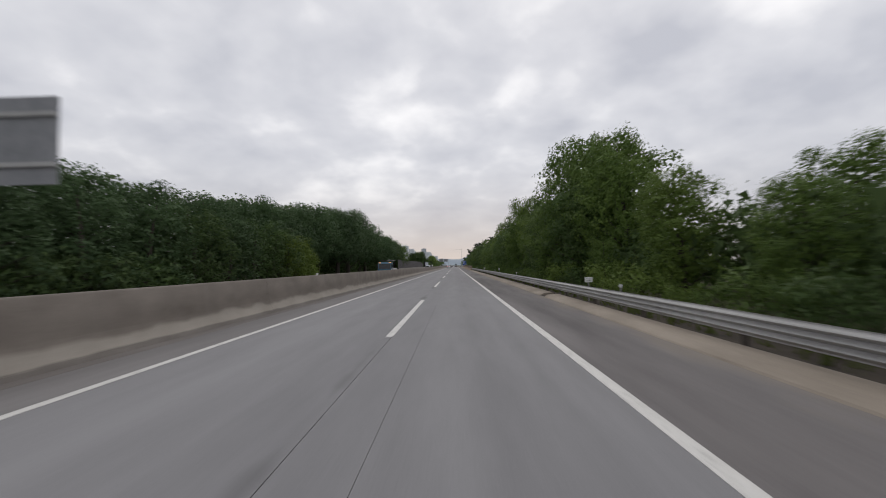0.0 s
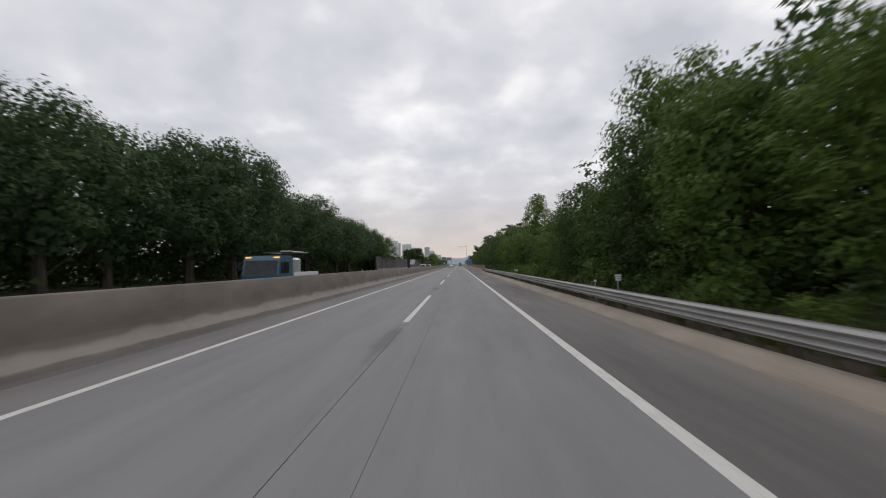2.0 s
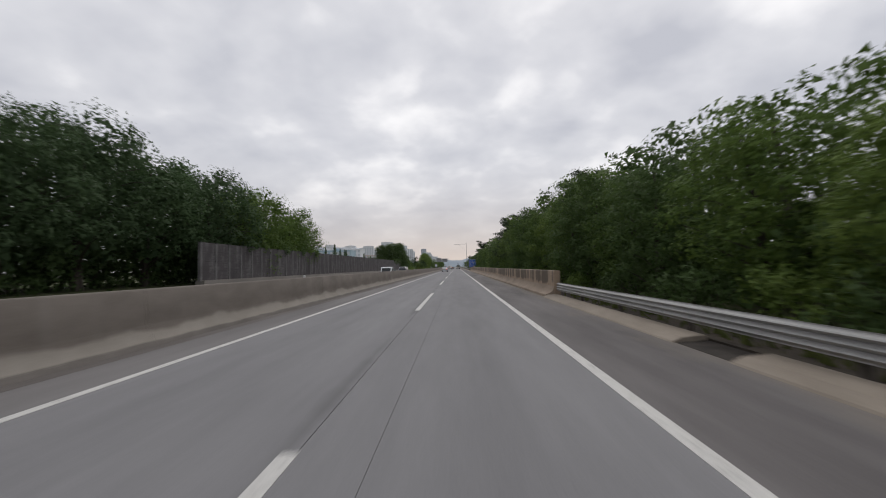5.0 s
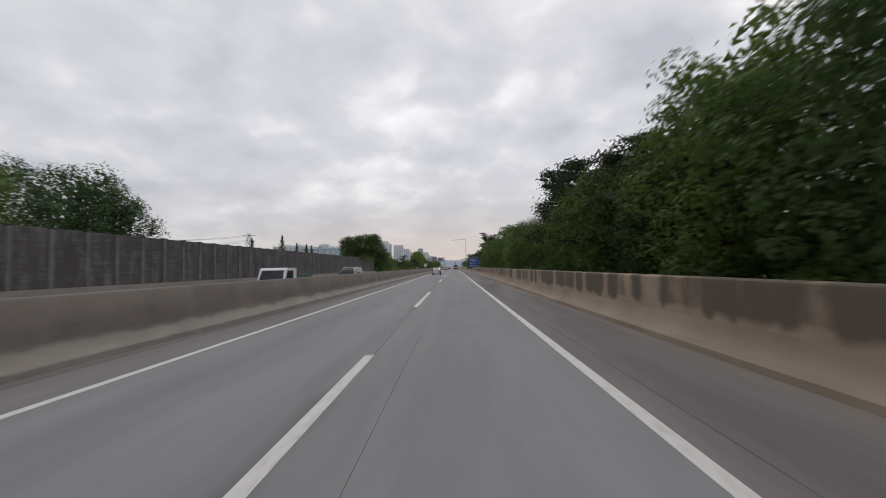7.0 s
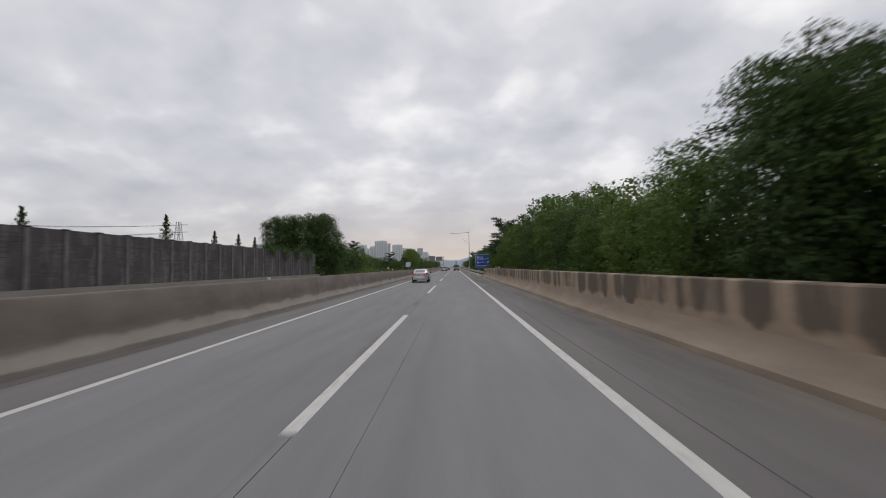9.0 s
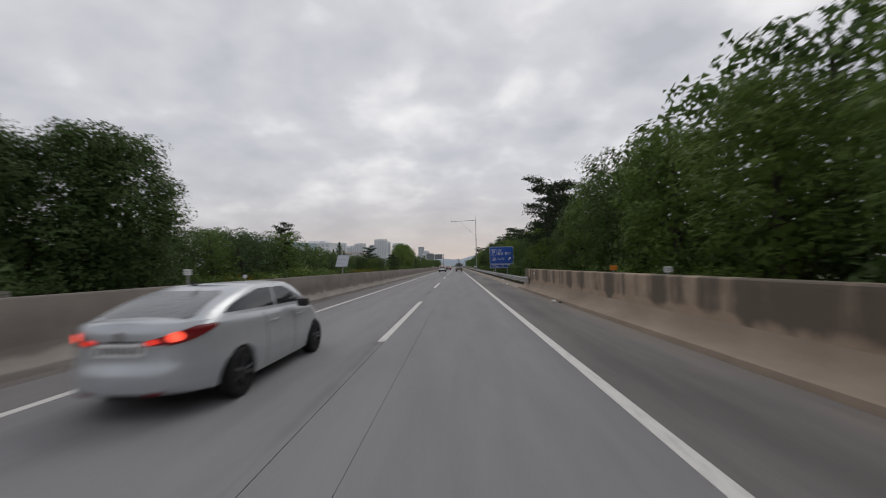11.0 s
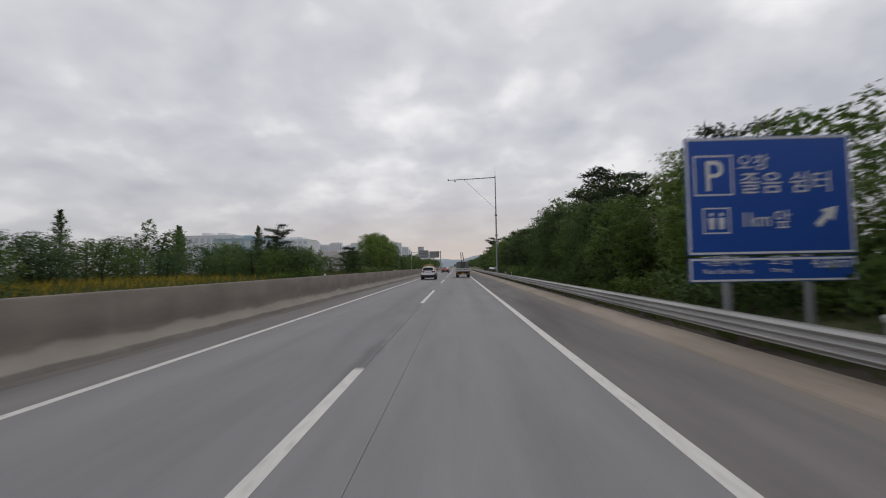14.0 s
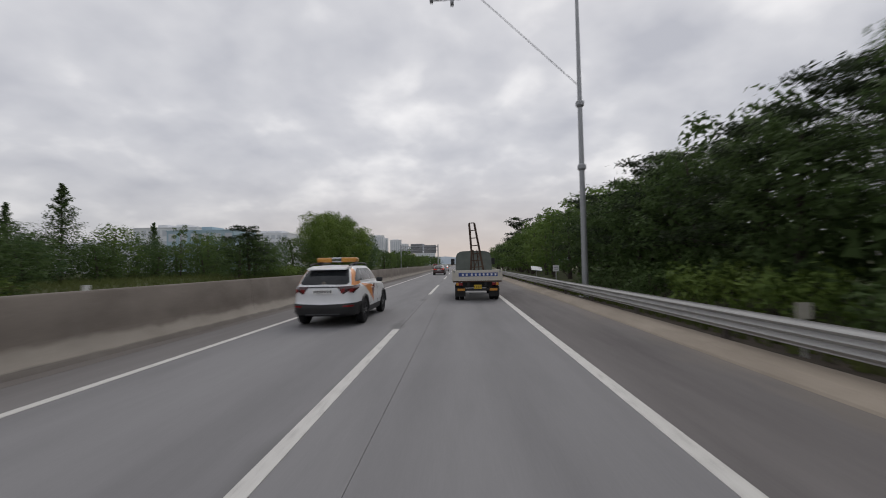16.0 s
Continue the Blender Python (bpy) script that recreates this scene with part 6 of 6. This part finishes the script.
def ladder():
    g = Geo()
    L, R = [(-0.34, 0, 0), (-0.20, 0.05, 1.15), (-0.22, 0.1, 2.60)], [(0.34, 0, 0), (0.20, 0.05, 1.15), (0.02, 0.1, 2.60)]
    g.tube(L, 0.056, 6)
    g.tube(R, 0.056, 6)
    g.tube([(-0.10, 0.3, 0), (-0.12, 0.1, 1.3)], 0.03, 6)
    g.tube([(0.12, 0.3, 0), (0.06, 0.1, 1.3)], 0.03, 6)
    for f in (0.15, 0.42, 0.70, 0.98):
        g.tube([(-0.34 + 0.14 * f, 0.05 * f, 1.15 * f), (0.34 - 0.14 * f, 0.05 * f, 1.15 * f)], 0.025, 6)
    for f in (0.25, 0.5, 0.75, 1.0):
        g.tube([(-0.20 - 0.02 * f, 0.05 + 0.05 * f, 1.15 + 1.45 * f), (0.20 - 0.18 * f, 0.05 + 0.05 * f, 1.15 + 1.45 * f)], 0.025, 6)
    g.tube([(-0.34, 0, 0), (0.20, 0.05, 1.15)], 0.02, 6)
    return g


flatbed_truck()


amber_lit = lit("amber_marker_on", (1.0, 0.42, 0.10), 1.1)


def blue_lorry():
    """A works lorry coming the other way: blue cab, low bed with a pale tank and a red frame."""
    t = thing("works_lorry", "blue works lorry with a pale tank on its bed", "truck", at=pose(-9.4, 72.0, 0))
    cab = part("cab", Geo().slab([(-0.10, 0.5), (-0.12, 1.2), (0.12, 2.05), (0.35, 2.30), (1.75, 2.32), (1.85, 2.2), (1.85, 0.5)], "x", -1.02, 1.02), blue_p, t)
    part("windscreen", Geo().add([(-0.95, -0.124, 1.22), (0.95, -0.124, 1.22), (0.92, 0.108, 2.02), (-0.92, 0.108, 2.02)], [(0, 1, 2, 3)]), glass_m, cab)
    for s in (-1, 1):
        part("side_window", Geo().slab([(0.22, 1.3), (1.35, 1.3), (1.35, 1.95), (0.40, 1.95)], "x", s * 1.023, s * 1.03), glass_m, cab)
        part("headlamp", Geo().box(s * 0.78, -0.115, 0.85, 0.3, 0.03, 0.18, 0.008), lamp_clear, cab)
        part("mirror", Geo().box(s * 1.2, 0.0, 1.75, 0.16, 0.08, 0.36, 0.02), black_m, cab)
        part("marker_lamp", Geo().box(s * 0.80, 0.20, 2.20, 0.30, 0.10, 0.07, 0.015), amber_lit, cab, "lit amber marker lamp")
        for y in (0.9, 4.6):
            wheel(t, s * 0.9, y, 0.42, 0.24, rim_grey)
    part("bumper", Geo().box(0, -0.12, 0.52, 2.0, 0.12, 0.30, 0.03), black_m, t)
    part("bed", Geo().box(0, 4.1, 0.95, 2.1, 4.2, 0.18, 0.02), white_p, t)
    part("chassis", Geo().box(0, 3.0, 0.65, 0.9, 6.2, 0.28, 0.02), black_m, t)
    part("tank", Geo().tube([(0.15, 3.6, 1.04), (0.15, 3.6, 1.06), (0.15, 3.6, 2.10), (0.15, 3.6, 2.22), (0.15, 3.6, 2.26)], [0.3, 0.62, 0.62, 0.48, 0.12], 20), grey_p, t, "pale upright tank", True)
    part("machine", Geo().box(-0.3, 2.55, 1.45, 1.1, 0.8, 0.85, 0.08), blue_p, t, "dark blue machine on the bed")
    part("plank", Geo().box(0.3, 3.6, 2.62, 0.5, 2.4, 0.07, 0.015), white_p, t, "pale plank on the rack")
    part("side_board", Geo().box(1.03, 4.1, 1.18, 0.04, 4.2, 0.30, 0.01), white_p, t)
    part("side_board", Geo().box(-1.03, 4.1, 1.18, 0.04, 4.2, 0.30, 0.01), white_p, t)
    for x in (-0.9, 0.9):
        part("rack", Geo().tube([(x, 2.1, 1.0), (x, 2.1, 2.55), (x, 4.6, 2.55), (x, 4.6, 1.0)], 0.04, 6), dkred_p, t)
    for y in (2.1, 4.6):
        part("rack_bar", Geo().tube([(-0.9, y, 2.55), (0.9, y, 2.55)], 0.04, 6), dkred_p, t)
    return t


blue_lorry()


def pickup_lorry(x, y, label, paint, bed_mat):
    t = thing("pickup_lorry", label, "truck", at=pose(x, y, 0))
    cab = part("cab", Geo().slab([(-0.05, 0.4), (-0.08, 0.95), (0.28, 1.62), (0.45, 1.74), (1.75, 1.74), (1.85, 1.65), (1.85, 0.4)], "x", -0.84, 0.84), paint, t)
    part("windscreen", Geo().add([(-0.74, -0.072, 1.0), (0.74, -0.072, 1.0), (0.68, 0.245, 1.58), (-0.68, 0.245, 1.58)], [(0, 1, 2, 3)]), glass_m, cab)
    for s in (-1, 1):
        part("side_window", Geo().slab([(0.18, 1.02), (1.3, 1.02), (1.3, 1.56), (0.44, 1.56)], "x", s * 0.843, s * 0.85), glass_m, cab)
        part("headlamp", Geo().box(s * 0.62, -0.075, 0.72, 0.24, 0.03, 0.16, 0.008), lamp_clear, cab)
        part("side_board", Geo().box(s * 0.84, 3.35, 1.12, 0.04, 2.8, 0.42, 0.01), bed_mat, t)
        for wy in (0.75, 3.6):
            wheel(t, s * 0.72, wy, 0.31, 0.18, rim_grey)
    part("bed", Geo().box(0, 3.35, 0.86, 1.68, 2.85, 0.12, 0.015), bed_mat, t)
    part("chassis", Geo().box(0, 2.4, 0.55, 0.8, 4.4, 0.24, 0.02), black_m, t)
    return t


green_m = gloss("green_truck_bed", (0.03, 0.09, 0.08), 0, 0.5)
pickup_lorry(-9.6, 174.9, "white pickup lorry with a dark green bed", white_p, green_m)
pickup_lorry(-9.0, 505.0, "small red lorry far along the opposite carriageway", gloss("red_truck_paint", (0.35, 0.04, 0.03), 0, 0.4), white_p)

# ---------------------------------------------------------------- far things
gan = thing("overhead_gantry", "grey overhead sign gantry seen from behind", "gantry", at=pose(0, 473, 0))
for x in (-19.8, -6.0):
    part("post", Geo().tube([(x, 0, 0), (x, 0, 9.0)], 0.2, 12), polepaint_m, gan)
for z in (6.9, 8.3):
    part("beam", Geo().tube([(-19.8, 0, z), (-6.0, 0, z)], 0.13, 10), polepaint_m, gan)
for k in range(7):
    part("brace", Geo().tube([(-19.8 + 1.97 * k, 0, 6.9), (-17.83 + 1.97 * k, 0, 8.3)], 0.07, 6), polepaint_m, gan)
for a, b, zt in ((-16.2, -11.8, 9.3), (-11.2, -6.7, 8.8)):
    sp = part("sign_panel", Geo().box((a + b) / 2, 0.3, (zt + 5.8) / 2, b - a, 0.08, zt - 5.8, 0.01), alu_m, gan)
    for z in (6.3, 7.45, 8.6):
        part("rail", Geo().box((a + b) / 2, 0.22, z, b - a - 0.1, 0.08, 0.12), steel_m, sp)

# distance haze is put into the pale render and window colours
wall_pale = mottled("apartment_render", (0.66, 0.68, 0.71), (0.80, 0.81, 0.83), 0.05, 3, 0.85)
wall_grey = mottled("office_cladding", (0.30, 0.33, 0.37), (0.40, 0.43, 0.47), 0.05, 3, 0.7)
wall_blue = mottled("blue_cladding", (0.30, 0.42, 0.50), (0.44, 0.56, 0.63), 0.1, 3, 0.5)
pane_m = plain("far_window_glass", (0.54, 0.57, 0.61), 0.4)


def block(x, y, w, d, h, label, mat, floors, bays, roof_boxes=1, name="apartment_block"):
    """A far building with recessed window bays on its road side, floor by floor."""
    t = thing(name, label, "building", "buildings on the skyline", at=pose(x, y, 0))
    part("wall", Geo().box(0, 0, h / 2, w, d, h, 0.05), mat, t)
    fh, bw = h / floors, w / bays
    win = Geo().box(0, 0, 0, bw * 0.64, 0.08, fh * 0.56).mesh("window", pane_m)
    if floors > 9:
        # too far off for single panes: each bay is one tall strip of glazing
        win = Geo().box(0, 0, 0, bw * 0.46, 0.3, h * 0.90).mesh("window_strip", pane_m)
        for j in range(bays):
            part("window_strip", win, None, t, at=pose(-w / 2 + bw * (j + 0.5), -d / 2 - 0.1, h * 0.49))
    for i in range(floors if floors <= 9 else 0):
        for j in range(bays):
            part("window", win, None, t, at=pose(-w / 2 + bw * (j + 0.5), -d / 2 - 0.05, fh * (i + 0.55)))
    for k in range(roof_boxes):
        part("roof_house", Geo().box(-w * 0.3 + w * 0.6 * (k + 0.5) / roof_boxes, 0, h + 1.2, w * 0.16, d * 0.5, 2.4, 0.05), mat, t)
    part("parapet", Geo().box(0, 0, h + 0.25, w + 0.4, d + 0.4, 0.5, 0.05), mat, t)
    return t


sky_rng = np.random.default_rng(17)
APT = [(-241, 1533, 40, 90), (-196, 1600, 34, 80), (-172, 1640, 22, 68), (-270, 1560, 26, 74), (-300, 1500, 34, 76), (-330, 1540, 28, 72), (-362, 1500, 34, 78), (-398, 1530, 30, 74), (-432, 1500, 32, 82), (-466, 1540, 30, 76), (-500, 1500, 30, 70), (-118, 1850, 22, 62)]
for x, y, w, h in APT:
    block(x, y, w, 14, h, "pale grey apartment tower on the hazy skyline", wall_pale, int(h / 4.2), max(4, int(w / 5.5)), 2)
    block(x + w * 0.42, y + 26, w * 0.5, 14, h * (0.84 + 0.1 * sky_rng.random()), "pale grey apartment tower behind another one", wall_pale, int(h / 5), 3, 1)
block(-142, 1900, 22, 18, 80, "dark grey office tower on the skyline", wall_grey, 20, 4, 1, "office_tower")
block(-66, 1150, 40, 16, 27, "low pale grey block beyond the gantry", wall_pale, 7, 9, 2, "office_block")
block(-118, 516, 32, 20, 19.0, "pale blue clad hall beyond the trees", wall_blue, 3, 6, 1, "industrial_hall")
block(-126, 600, 28, 22, 24, "stepped white factory building beyond the trees", wall_pale, 5, 7, 3, "factory_hall")
block(-152, 540, 34, 22, 23, "long pale factory hall beyond the trees", wall_pale, 4, 9, 2, "factory_hall")
block(-205, 560, 60, 22, 17, "long pale factory hall beyond the trees", wall_pale, 4, 16, 3, "factory_hall")
block(-185, 900, 70, 22, 26, "low pinkish factory hall in front of the towers", mottled("pink_render", (0.56, 0.47, 0.44), (0.66, 0.57, 0.54), 0.05, 3, 0.85), 4, 14, 1, "factory_hall")

# far wooded hills, with distance haze put into their blue-grey colour
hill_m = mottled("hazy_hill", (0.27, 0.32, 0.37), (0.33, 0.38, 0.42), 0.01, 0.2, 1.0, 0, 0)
for k, (x, w, h, y) in enumerate(((60, 900, 62, 2600), (-500, 1100, 50, 2900), (700, 900, 70, 2700))):
    g = Geo()
    n, m = 40, 8
    for j in range(m + 1):
        for i in range(n + 1):
            u, v = i / n * 2 - 1, j / m * 2 - 1
            z = h * max(0.0, 1 - u * u) ** 1.2 * (1 - v * v) * (0.8 + 0.5 * noise.noise((u * 3 + k, v * 2, 1.7 * k)))
            g.v.append((x + u * w / 2, y + v * 300, max(-2, z - 2)))
    g.f = [(j * (n + 1) + i, j * (n + 1) + i + 1, (j + 1) * (n + 1) + i + 1, (j + 1) * (n + 1) + i) for j in range(m) for i in range(n)]
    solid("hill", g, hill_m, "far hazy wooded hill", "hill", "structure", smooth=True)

# a power line over the sound wall
pyl = thing("power_pylon", "steel lattice pylon beyond the sound wall", "pylon", at=pose(-75, 300, 0))
g = Geo()
for sx in (-1, 1):
    for sy in (-1, 1):
        g.tube([(sx * 1.6, sy * 1.6, 0), (sx * 0.35, sy * 0.35, 15.5)], 0.08, 5)
for z in (3, 6, 9, 12):
    w = 1.6 - 1.25 * z / 15.5
    for a, b in (((-w, -w), (w, -w)), ((w, -w), (w, w)), ((w, w), (-w, w)), ((-w, w), (-w, -w))):
        g.tube([(a[0], a[1], z), (b[0], b[1], z)], 0.05, 4)
        g.tube([(a[0], a[1], z), (b[0] * 0.8, b[1] * 0.8, z + 3)], 0.04, 4)
part("lattice", g, polepaint_m, pyl)
for z in (12.6, 14.6):
    part("cross_arm", Geo().tube([(-2.6, 0, z), (2.6, 0, z)], 0.08, 5), polepaint_m, pyl)
    for s in (-1, 1):
        pts = [(s * 2.5 + 20 * f, -220 * f, z - 7 * (1 - (2 * f - 1) ** 2) - 1.5 * f) for f in [i / 16 for i in range(17)]]
        part("cable", Geo().tube(pts, 0.03, 4), joint_m, pyl, "sagging power cable")
